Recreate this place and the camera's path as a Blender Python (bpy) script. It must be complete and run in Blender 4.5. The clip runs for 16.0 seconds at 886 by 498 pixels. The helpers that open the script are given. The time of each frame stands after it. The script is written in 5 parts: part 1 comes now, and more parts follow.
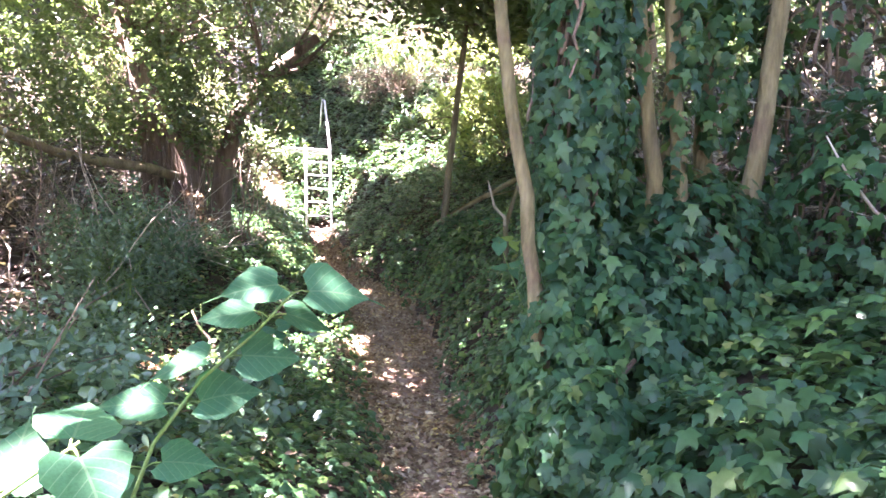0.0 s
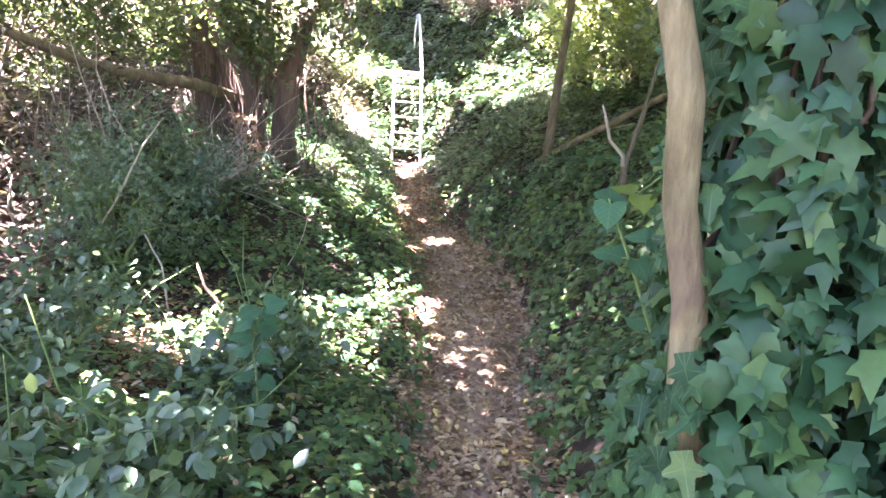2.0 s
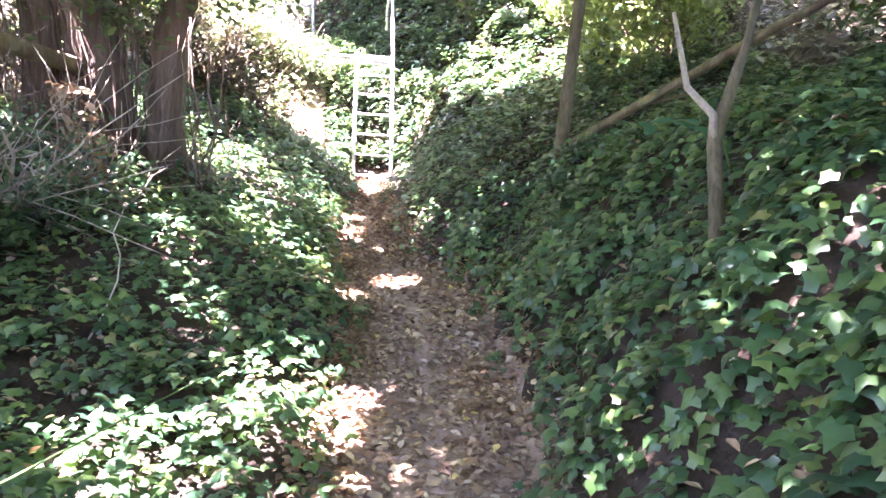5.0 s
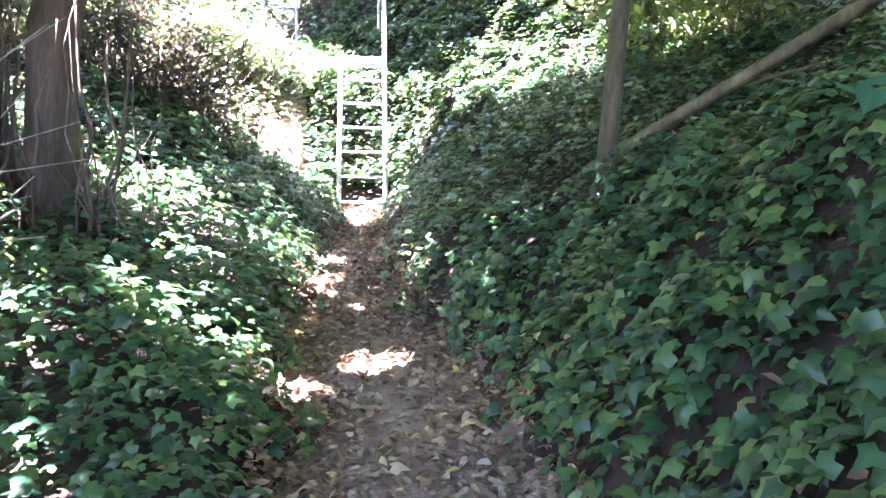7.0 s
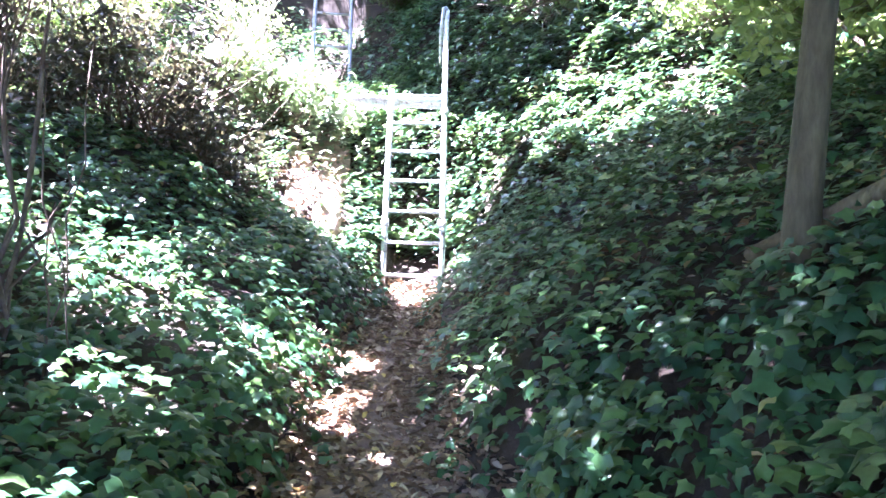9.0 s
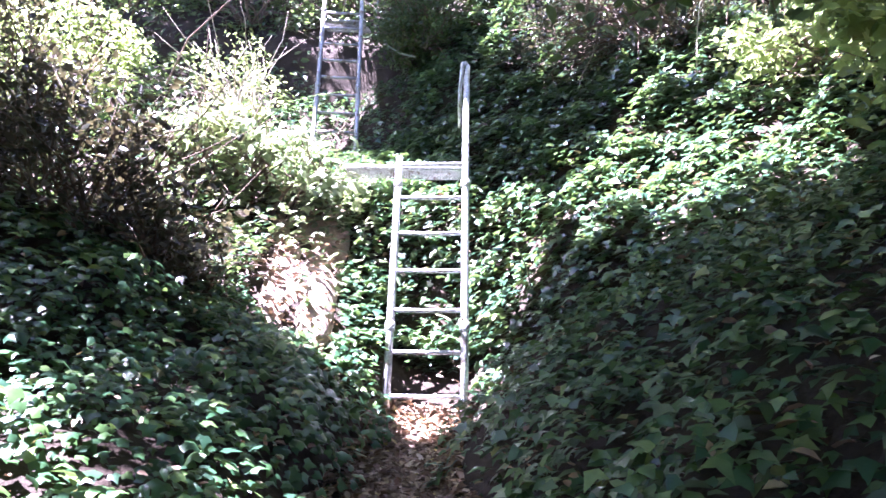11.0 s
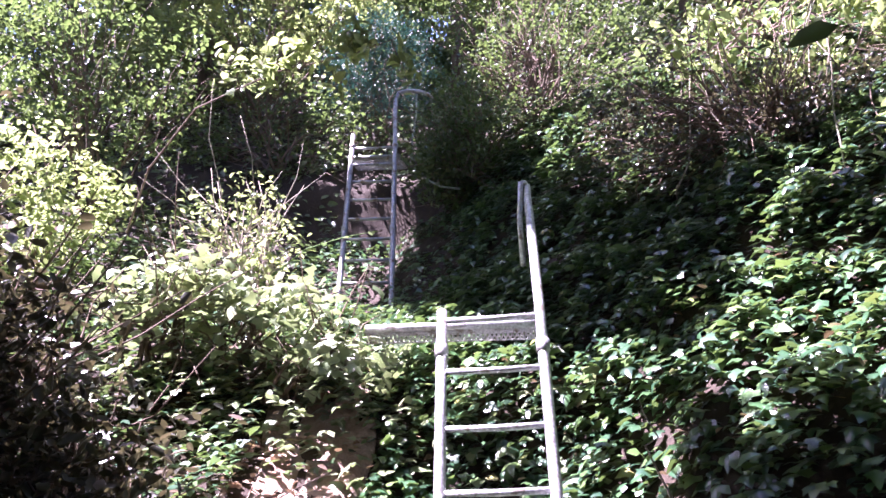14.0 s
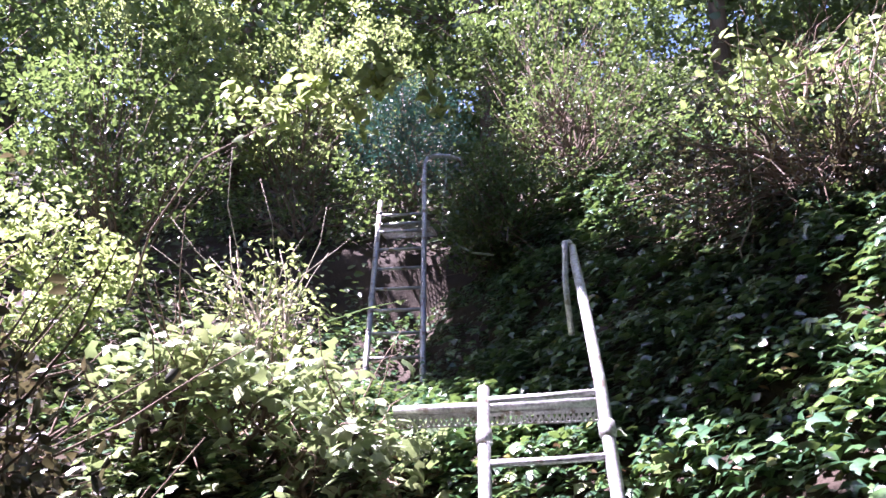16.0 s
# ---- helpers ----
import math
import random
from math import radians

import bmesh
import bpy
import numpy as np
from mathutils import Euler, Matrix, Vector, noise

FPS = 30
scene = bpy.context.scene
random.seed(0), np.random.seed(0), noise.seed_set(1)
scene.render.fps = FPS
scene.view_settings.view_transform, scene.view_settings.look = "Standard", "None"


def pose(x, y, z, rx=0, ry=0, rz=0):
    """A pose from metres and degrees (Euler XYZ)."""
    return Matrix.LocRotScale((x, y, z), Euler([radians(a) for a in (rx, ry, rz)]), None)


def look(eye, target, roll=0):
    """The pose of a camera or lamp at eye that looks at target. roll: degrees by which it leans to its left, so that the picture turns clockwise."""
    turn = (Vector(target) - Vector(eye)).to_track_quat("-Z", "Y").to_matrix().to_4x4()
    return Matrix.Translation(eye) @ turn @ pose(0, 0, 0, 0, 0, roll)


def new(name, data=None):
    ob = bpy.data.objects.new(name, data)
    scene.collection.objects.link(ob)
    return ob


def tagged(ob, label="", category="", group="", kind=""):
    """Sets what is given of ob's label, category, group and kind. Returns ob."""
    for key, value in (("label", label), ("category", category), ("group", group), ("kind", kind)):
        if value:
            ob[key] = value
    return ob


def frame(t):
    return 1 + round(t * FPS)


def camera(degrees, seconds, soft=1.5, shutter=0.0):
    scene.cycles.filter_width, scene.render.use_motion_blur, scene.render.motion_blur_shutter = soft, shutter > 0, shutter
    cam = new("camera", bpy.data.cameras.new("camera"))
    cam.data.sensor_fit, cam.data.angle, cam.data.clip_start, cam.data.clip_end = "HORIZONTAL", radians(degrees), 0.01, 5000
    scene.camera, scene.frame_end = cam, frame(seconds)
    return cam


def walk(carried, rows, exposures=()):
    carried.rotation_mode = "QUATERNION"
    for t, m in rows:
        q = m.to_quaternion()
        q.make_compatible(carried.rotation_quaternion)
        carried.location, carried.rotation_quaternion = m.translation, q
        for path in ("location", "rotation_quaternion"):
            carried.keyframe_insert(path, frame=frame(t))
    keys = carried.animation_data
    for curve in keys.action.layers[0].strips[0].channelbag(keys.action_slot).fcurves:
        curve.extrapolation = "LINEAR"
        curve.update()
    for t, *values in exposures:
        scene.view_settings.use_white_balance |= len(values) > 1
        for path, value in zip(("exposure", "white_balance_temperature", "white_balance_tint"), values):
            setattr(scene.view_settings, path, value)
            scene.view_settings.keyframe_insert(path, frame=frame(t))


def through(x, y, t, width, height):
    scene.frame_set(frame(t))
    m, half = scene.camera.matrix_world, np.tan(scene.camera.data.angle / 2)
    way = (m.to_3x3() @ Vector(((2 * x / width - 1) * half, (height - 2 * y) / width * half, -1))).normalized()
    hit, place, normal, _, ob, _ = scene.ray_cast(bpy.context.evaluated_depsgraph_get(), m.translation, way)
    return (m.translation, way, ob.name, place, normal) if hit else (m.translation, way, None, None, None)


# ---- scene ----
cam = camera(64.2, 16.0, soft=1.6)
PATH = [
    (0, (-0.458, -1.886, 1.686), (-0.049, 0.069, 1.583), 2.8),
    (0.5, (-0.301, -1.559, 1.685), (0.125, 0.389, 1.539), 3.6),
    (1, (-0.197, -1.092, 1.692), (0.172, 0.865, 1.518), 3.7),
    (1.5, (-0.033, -0.59, 1.697), (0.211, 1.377, 1.43), 4.3),
    (2, (0.077, -0.089, 1.654), (0.185, 1.886, 1.357), 4.5),
    (2.5, (0.134, 0.356, 1.638), (0.276, 2.338, 1.405), 4.3),
    (3, (0.243, 0.917, 1.566), (0.404, 2.895, 1.316), 5.0),
    (3.5, (0.297, 1.426, 1.449), (0.463, 3.398, 1.167), 5.4),
    (4, (0.372, 1.959, 1.372), (0.539, 3.933, 1.099), 4.4),
    (4.2, (0.432, 2.187, 1.362), (0.591, 4.165, 1.108), 4.3),
    (6.3, (0.784, 4.079, 1.339), (0.726, 6.067, 1.129), 1.5),
    (6.5, (0.784, 4.287, 1.391), (0.765, 6.276, 1.184), 1.5),
    (7, (0.819, 4.765, 1.392), (0.832, 6.758, 1.221), 1.1),
    (7.5, (0.858, 5.145, 1.406), (0.856, 7.14, 1.256), 1.2),
    (8, (0.841, 5.609, 1.47), (0.883, 7.606, 1.361), 1.5),
    (8.5, (0.821, 6.04, 1.497), (0.779, 8.039, 1.467), 1.4),
    (9, (0.822, 6.466, 1.546), (0.627, 8.457, 1.515), 1.4),
    (9.2, (0.801, 6.636, 1.586), (0.576, 8.623, 1.596), 1.0),
    (11.3, (0.678, 8.056, 1.812), (0.408, 10.022, 2.067), 0.7),
    (11.5, (0.675, 8.204, 1.844), (0.394, 10.157, 2.166), 0.3),
    (12, (0.632, 8.452, 1.888), (0.26, 10.39, 2.213), -0.4),
    (12.5, (0.546, 8.693, 1.995), (0.143, 10.597, 2.457), -1.6),
    (13, (0.523, 8.969, 2.005), (0.161, 10.865, 2.529), -1.8),
    (13.5, (0.513, 9.239, 2.083), (0.125, 11.118, 2.648), -1.2),
    (14, (0.411, 9.509, 2.158), (0.019, 11.381, 2.744), -1.8),
    (14.5, (0.348, 9.685, 2.166), (-0.027, 11.571, 2.717), -1.9),
    (15, (0.296, 9.896, 2.203), (-0.064, 11.759, 2.837), -1.7),
    (15.5, (0.27, 9.988, 2.245), (-0.157, 11.807, 2.955), -1.8),
    (16, (0.264, 9.988, 2.27), (-0.185, 11.771, 3.058), -2.0),
]
EXPO = [(0.0, 5.45, 6200, 41), (1.0, 5.6, 6200, 43), (2.5, 5.85, 6200, 44), (4.2, 6.0, 6150, 47), (6.3, 5.8, 5650, 41), (7.5, 5.85, 5350, 38), (9.2, 5.35, 5100, 36), (11.3, 4.2, 5350, 48), (12.0, 3.55, 5450, 52), (13.5, 3.35, 5600, 53), (16.0, 3.15, 5700, 44)]
walk(cam, [(t, look(eye, target, roll)) for t, eye, target, roll in PATH], EXPO)

# ---- light: a high sun through the canopy, and the sky ----
SUN = Vector((-0.42, -0.10, 0.90)).normalized()  # the way to the sun
world = bpy.data.worlds.new("sky")
scene.world = world
world.use_nodes = True
wn = world.node_tree
sky = wn.nodes.new("ShaderNodeTexSky")
sky.sky_type = "NISHITA"
sky.sun_disc = False
sky.sun_elevation = math.asin(SUN.z)
sky.sun_rotation = math.atan2(SUN.x, SUN.y)
wn.nodes["Background"].inputs["Strength"].default_value = 0.05
wn.links.new(sky.outputs["Color"], wn.nodes["Background"].inputs["Color"])
sun_data = bpy.data.lights.new("sun", "SUN")
sun_data.energy = 5.0
sun_data.angle = radians(0.6)
sun_data.color = (1.0, 0.95, 0.86)
sun_lamp = new("sun", sun_data)
sun_lamp.matrix_world = look((0, 0, 30), Vector((0, 0, 30)) - SUN)

rng = np.random.default_rng(7)


# ---- materials ----
def material(name, rough=0.7, metal=0.0, spec=0.5):
    m = bpy.data.materials.new(name)
    m.use_nodes = True
    t = m.node_tree
    b = t.nodes["Principled BSDF"]
    b.inputs["Roughness"].default_value = rough
    b.inputs["Metallic"].default_value = metal
    b.inputs["Specular IOR Level"].default_value = spec
    return m, t, b


def node(t, kind, **values):
    n = t.nodes.new(kind)
    for key, value in values.items():
        n.inputs[key].default_value = value
    return n


def ramp(t, source, stops):
    r = t.nodes.new("ShaderNodeValToRGB")
    while len(r.color_ramp.elements) < len(stops):
        r.color_ramp.elements.new(0.5)
    for e, (at, colour) in zip(r.color_ramp.elements, stops):
        e.position, e.color = at, (*colour, 1)
    t.links.new(source, r.inputs["Fac"])
    return r.outputs["Color"]


def noise_tex(t, scale, detail=6, rough=0.6, stretch=1.0):
    c = t.nodes.new("ShaderNodeTexCoord")
    n = node(t, "ShaderNodeTexNoise", Scale=scale, Detail=detail, Roughness=rough)
    if stretch != 1.0:
        g = node(t, "ShaderNodeMapping", Scale=(1, 1, stretch))
        t.links.new(c.outputs["Object"], g.inputs["Vector"])
        t.links.new(g.outputs["Vector"], n.inputs["Vector"])
    else:
        t.links.new(c.outputs["Object"], n.inputs["Vector"])
    return n.outputs["Fac"]


def mix(t, a, b, fac, how="MIX"):
    m = t.nodes.new("ShaderNodeMix")
    m.data_type, m.blend_type = "RGBA", how
    for value, socket in ((fac, m.inputs[0]), (a, m.inputs[6]), (b, m.inputs[7])):
        if isinstance(value, (int, float)):
            socket.default_value = value
        elif isinstance(value, tuple):
            socket.default_value = (*value, 1)
        else:
            t.links.new(value, socket)
    return m.outputs[2]


def bump(t, b, height, strength, distance=0.01):
    n = node(t, "ShaderNodeBump", Strength=strength, Distance=distance)
    t.links.new(height, n.inputs["Height"])
    t.links.new(n.outputs["Normal"], b.inputs["Normal"])


def maths(t, how, a, b=0.0):
    n = t.nodes.new("ShaderNodeMath")
    n.operation = how
    for value, socket in ((a, n.inputs[0]), (b, n.inputs[1])):
        if isinstance(value, (int, float)):
            socket.default_value = value
        else:
            t.links.new(value, socket)
    return n.outputs[0]


def vein_lines(t, kind):
    """Pale veins in the leaf's own plane: fanned from the stalk, or paired along a midrib."""
    c = t.nodes.new("ShaderNodeTexCoord")
    s = t.nodes.new("ShaderNodeSeparateXYZ")
    t.links.new(c.outputs["Object"], s.inputs["Vector"])
    x, y = s.outputs["X"], s.outputs["Y"]
    rib = maths(t, "LESS_THAN", maths(t, "ABSOLUTE", x), 0.013)
    if kind == "lobed":
        angle = maths(t, "ARCTAN2", x, maths(t, "ADD", y, 0.2))
        fan = maths(t, "GREATER_THAN", maths(t, "COSINE", maths(t, "MULTIPLY", angle, 4.6)), 0.985)
    else:
        run = maths(t, "SUBTRACT", y, maths(t, "MULTIPLY", maths(t, "ABSOLUTE", x), 0.9))
        fan = maths(t, "GREATER_THAN", maths(t, "COSINE", maths(t, "MULTIPLY", run, 44.0)), 0.95)
    return maths(t, "MAXIMUM", rib, fan)


def leaf_material(name, stops, rough=0.4, through=0.35, glow=(0.24, 0.36, 0.08), single=False, spec=0.5, veins=""):
    """Leaves that differ one from another, with veins of stain and light passing through them."""
    m, t, b = material(name, rough, 0, spec)
    if single:
        pick = t.nodes.new("ShaderNodeObjectInfo").outputs["Random"]
    else:
        pick = t.nodes.new("ShaderNodeNewGeometry").outputs["Random Per Island"]
    base = ramp(t, pick, stops)
    stain = ramp(t, noise_tex(t, 28, 3), [(0.3, (0.75, 0.75, 0.75)), (0.7, (1.2, 1.2, 1.2))])
    colour = mix(t, base, stain, 1.0, "MULTIPLY")
    patch = ramp(t, noise_tex(t, 1.3, 2), [(0.35, (0.8, 0.85, 0.9)), (0.65, (1.2, 1.15, 0.95))])
    colour = mix(t, colour, patch, 1.0, "MULTIPLY")
    height = noise_tex(t, 60, 2)
    if veins:
        line = vein_lines(t, veins)
        colour = mix(t, colour, mix(t, colour, (0.24, 0.32, 0.18), 0.26), line)
        height = mix(t, height, (1.0, 1.0, 1.0), line)
    t.links.new(colour, b.inputs["Base Color"])
    bump(t, b, height, 0.25, 0.004)
    tr = t.nodes.new("ShaderNodeBsdfTranslucent")
    t.links.new(mix(t, colour, glow, 0.6), tr.inputs["Color"])
    mx = node(t, "ShaderNodeMixShader", Fac=through)
    out = t.nodes["Material Output"]
    t.links.new(b.outputs["BSDF"], mx.inputs[1])
    t.links.new(tr.outputs["BSDF"], mx.inputs[2])
    t.links.new(mx.outputs["Shader"], out.inputs["Surface"])
    return m


IVY_STOPS = [(0.0, (0.020, 0.054, 0.030)), (0.4, (0.033, 0.092, 0.043)), (0.75, (0.064, 0.138, 0.047)), (0.985, (0.125, 0.195, 0.062)), (1.0, (0.28, 0.25, 0.09))]
# dark ivy green, with the stem clump's dimmer light also put into it
IVY_SHADED = [(0.0, (0.013, 0.048, 0.027)), (0.55, (0.024, 0.080, 0.038)), (0.93, (0.050, 0.115, 0.043)), (1.0, (0.10, 0.15, 0.055))]
ivy_mat = leaf_material("ivy_leaf", IVY_STOPS, 0.35, 0.2, spec=0.42)
ivy_hill_mat = leaf_material("ivy_leaf_glossy", IVY_STOPS, 0.3, 0.2, spec=0.95)
ivy_mantle_mat = leaf_material("ivy_leaf_shaded", IVY_SHADED, 0.45, 0.22, spec=0.28)
ivy_single_mat = leaf_material("ivy_leaf_large", IVY_SHADED, 0.48, 0.22, single=True, spec=0.22, veins="lobed")
bush_mat = leaf_material("bush_leaf", [(0, (0.04, 0.068, 0.036)), (0.5, (0.07, 0.11, 0.055)), (0.9, (0.12, 0.16, 0.075)), (1, (0.2, 0.22, 0.09))], 0.36, 0.32)
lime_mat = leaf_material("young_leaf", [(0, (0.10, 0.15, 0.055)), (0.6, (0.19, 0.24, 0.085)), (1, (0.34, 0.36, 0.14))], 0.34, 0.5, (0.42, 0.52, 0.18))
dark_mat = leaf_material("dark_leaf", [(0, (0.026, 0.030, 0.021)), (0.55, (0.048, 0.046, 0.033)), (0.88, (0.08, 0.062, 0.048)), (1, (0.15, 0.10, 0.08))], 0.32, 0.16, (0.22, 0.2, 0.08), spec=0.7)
teal_mat = leaf_material("needle_leaf", [(0, (0.02, 0.065, 0.058)), (1, (0.05, 0.12, 0.10))], 0.5, 0.2, (0.05, 0.15, 0.1))
weed_mat = leaf_material("weed_leaf", [(0, (0.055, 0.11, 0.082)), (0.6, (0.09, 0.165, 0.115)), (1, (0.15, 0.22, 0.135))], 0.4, 0.28)
# leaf colour lifted pale so that sunlit bramble and ivy burn white
sun_pale_mat = leaf_material("sun_pale_leaf", [(0, (0.12, 0.17, 0.085)), (0.6, (0.22, 0.27, 0.15)), (1, (0.36, 0.39, 0.24))], 0.33, 0.25, (0.36, 0.46, 0.16), spec=1.0)
canopy_mat = leaf_material("canopy_leaf", [(0, (0.05, 0.085, 0.035)), (0.6, (0.09, 0.13, 0.05)), (1, (0.16, 0.19, 0.07))], 0.42, 0.36)
spray_mat = leaf_material("spray_leaf", [(0, (0.034, 0.115, 0.062)), (1, (0.05, 0.15, 0.08))], 0.65, 0.4, (0.12, 0.28, 0.14), single=True, veins="blade", spec=0.2)
spray_yellow_mat = leaf_material("spray_leaf_yellow", [(0, (0.12, 0.2, 0.05)), (1, (0.2, 0.27, 0.06))], 0.5, 0.45, (0.4, 0.5, 0.1), single=True, veins="blade", spec=0.2)
DEAD_STOPS = [(0, (0.146, 0.091, 0.061)), (0.4, (0.268, 0.183, 0.128)), (0.75, (0.403, 0.299, 0.213)), (0.96, (0.561, 0.464, 0.342)), (1, (0.634, 0.500, 0.171))]
dead_mat = leaf_material("dead_leaf", DEAD_STOPS, 0.7, 0.12, (0.34, 0.2, 0.1), spec=0.25)
dead_single_mat = leaf_material("dead_leaf_large", DEAD_STOPS, 0.7, 0.12, (0.34, 0.2, 0.1), single=True, spec=0.25)


def surface(name, stops, scale, rough=0.9, metal=0.0, relief=0.5, fine=60, spec=0.3, second=None, stretch=1.0):
    m, t, b = material(name, rough, metal, spec)
    colour = ramp(t, noise_tex(t, scale, stretch=stretch), stops)
    if second:
        colour = mix(t, colour, second[1], ramp(t, noise_tex(t, second[0], 3), [(second[2], (0, 0, 0)), (second[2] + 0.12, (1, 1, 1))]))
    grit = ramp(t, noise_tex(t, fine, 4, stretch=stretch), [(0.3, (0.75, 0.75, 0.75)), (0.7, (1.2, 1.2, 1.2))])
    t.links.new(mix(t, colour, grit, 1.0, "MULTIPLY"), b.inputs["Base Color"])
    bump(t, b, noise_tex(t, fine * 0.5, 6, 0.7, stretch), relief, 0.02)
    return m


soil_mat = surface("soil", [(0.3, (0.025, 0.018, 0.013)), (0.7, (0.07, 0.05, 0.037))], 3, relief=0.9)
path_mat = surface("trodden_earth", [(0.3, (0.20, 0.146, 0.108)), (0.5, (0.31, 0.232, 0.172)), (0.72, (0.42, 0.33, 0.255))], 5, relief=0.9, fine=90, second=(1.6, (0.25, 0.188, 0.148), 0.5))
red_earth_mat = surface("dry_earth", [(0.3, (0.26, 0.17, 0.13)), (0.6, (0.44, 0.35, 0.28)), (0.8, (0.52, 0.44, 0.37))], 4, relief=0.9)
bark_mat = surface("bark", [(0.3, (0.07, 0.048, 0.036)), (0.7, (0.19, 0.14, 0.105))], 9, relief=1.0, fine=50, stretch=0.15)
pale_bark_mat = surface("pale_bark", [(0.3, (0.09, 0.074, 0.038)), (0.5, (0.165, 0.137, 0.072)), (0.75, (0.27, 0.228, 0.13))], 10, relief=0.8, fine=60, second=(3.5, (0.13, 0.095, 0.06), 0.54), stretch=0.22)
grey_bark_mat = surface("grey_bark", [(0.3, (0.07, 0.06, 0.036)), (0.7, (0.18, 0.15, 0.09))], 10, relief=0.8, fine=50, stretch=0.25)
twig_mat = surface("twig", [(0.3, (0.10, 0.07, 0.05)), (0.7, (0.24, 0.18, 0.14))], 9, relief=0.4)
pale_twig_mat = surface("pale_twig", [(0.3, (0.3, 0.25, 0.2)), (0.7, (0.5, 0.44, 0.36))], 9, relief=0.4)
green_stem_mat = surface("green_stem", [(0.3, (0.09, 0.16, 0.05)), (0.7, (0.16, 0.24, 0.08))], 9, relief=0.2)
steel_mat = surface("galvanised_steel", [(0.3, (0.36, 0.36, 0.37)), (0.5, (0.52, 0.52, 0.53)), (0.75, (0.70, 0.70, 0.70))], 20, rough=0.42, metal=0.55, relief=0.25, fine=80, spec=0.5, second=(16.0, (0.25, 0.21, 0.17), 0.56))
dull_steel_mat = surface("weathered_steel", [(0.3, (0.28, 0.28, 0.29)), (0.7, (0.5, 0.49, 0.48))], 18, rough=0.5, metal=0.7, relief=0.25, fine=70, spec=0.5, second=(14.0, (0.2, 0.14, 0.09), 0.54))
concrete_mat = surface("concrete", [(0.3, (0.33, 0.29, 0.25)), (0.7, (0.52, 0.48, 0.42))], 3, relief=0.5, fine=50, second=(1.2, (0.25, 0.2, 0.16), 0.58))
stone_mat = surface("stone", [(0.3, (0.25, 0.21, 0.19)), (0.7, (0.42, 0.37, 0.33))], 6, relief=0.4)
hose_mat = surface("hose_rubber", [(0.3, (0.22, 0.26, 0.2)), (0.7, (0.3, 0.34, 0.26))], 5, rough=0.5, relief=0.1)


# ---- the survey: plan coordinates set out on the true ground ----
PIVOT = np.array((0.0, 12.3, 1.2))  # foot of the lower ladder
TIP, CANT, SWING = 0.138, 0.045, 0.075  # the hillside's own frame, turned about the pivot
TURN = (Matrix.Rotation(SWING, 3, "Z") @ Matrix.Rotation(CANT, 3, "Y") @ Matrix.Rotation(TIP, 3, "X"))
TURN = np.array([list(row) for row in TURN])


def lie(points):
    """From plan coordinates to the ground: the near walk sinks a little, the hillside tips back."""
    p = np.atleast_2d(np.array([tuple(q) for q in points], float)) if not isinstance(points, np.ndarray) else points.astype(float)
    y = p[:, 1]
    shift = np.stack([np.interp(y, [1.5, 4.4, 6.5], [-0.2, -0.08, 0.0]) - 0.46 * np.interp(y, [6, 7.5, 10, 11.6], [0, 1, 1, 0]) * np.clip((-0.5 - p[:, 0]) / 0.7, 0, 1),
                      np.interp(y, [1.5, 4.0, 5.0, 6.0], [-0.37, -0.15, -0.05, 0.0]),
                      np.interp(y, [0, 4.3, 5.0, 6.9, 8.2, 9.0], [-0.18, -0.24, -0.21, -0.13, -0.03, 0.0])], 1)
    w = np.clip((y - 11.45) / 0.6, 0, 1)
    w = (w * w * (3 - 2 * w))[:, None]
    tipped = (p - PIVOT) @ TURN.T + PIVOT
    return (p + shift) * (1 - w) + tipped * w


# ---- mesh helpers ----
def mesh_of(name, verts, faces, mat, smooth=True):
    me = bpy.data.meshes.new(name)
    me.from_pydata([tuple(v) for v in verts], [], faces)
    me.materials.append(mat)
    if smooth:
        me.shade_smooth()
    return me


def part(name, me, parent=None, label=""):
    ob = new(name, me)
    if parent is not None:
        ob.parent = parent
    return tagged(ob, label) if label else ob


def tube_data(points, radii, sides=8, wobble=0.0, cap=True):
    """A bent, tapered tube through the points, with closed ends."""
    pts = [Vector(p) for p in lie(points)]
    if isinstance(radii, (int, float)):
        radii = [radii] * len(pts)
    verts, faces = [], []
    side = None
    for i, p in enumerate(pts):
        along = (pts[min(i + 1, len(pts) - 1)] - pts[max(i - 1, 0)]).normalized()
        if side is None:
            side = along.orthogonal().normalized()
        side = (side - along * side.dot(along)).normalized()
        up = along.cross(side)
        for k in range(sides):
            a = 2 * math.pi * k / sides
            r = radii[i] * (1 + wobble * (rng.random() - 0.5) * 2)
            verts.append(p + (side * math.cos(a) + up * math.sin(a)) * r)
        if i:
            o = (i - 1) * sides
            for k in range(sides):
                faces.append((o + k, o + (k + 1) % sides, o + sides + (k + 1) % sides, o + sides + k))
    if cap:
        faces.append(tuple(range(sides))[::-1])
        faces.append(tuple(range(len(verts) - sides, len(verts))))
    return verts, faces


def join(pieces):
    verts, faces = [], []
    for v, f in pieces:
        o = len(verts)
        verts += v
        faces += [tuple(i + o for i in q) for q in f]
    return verts, faces


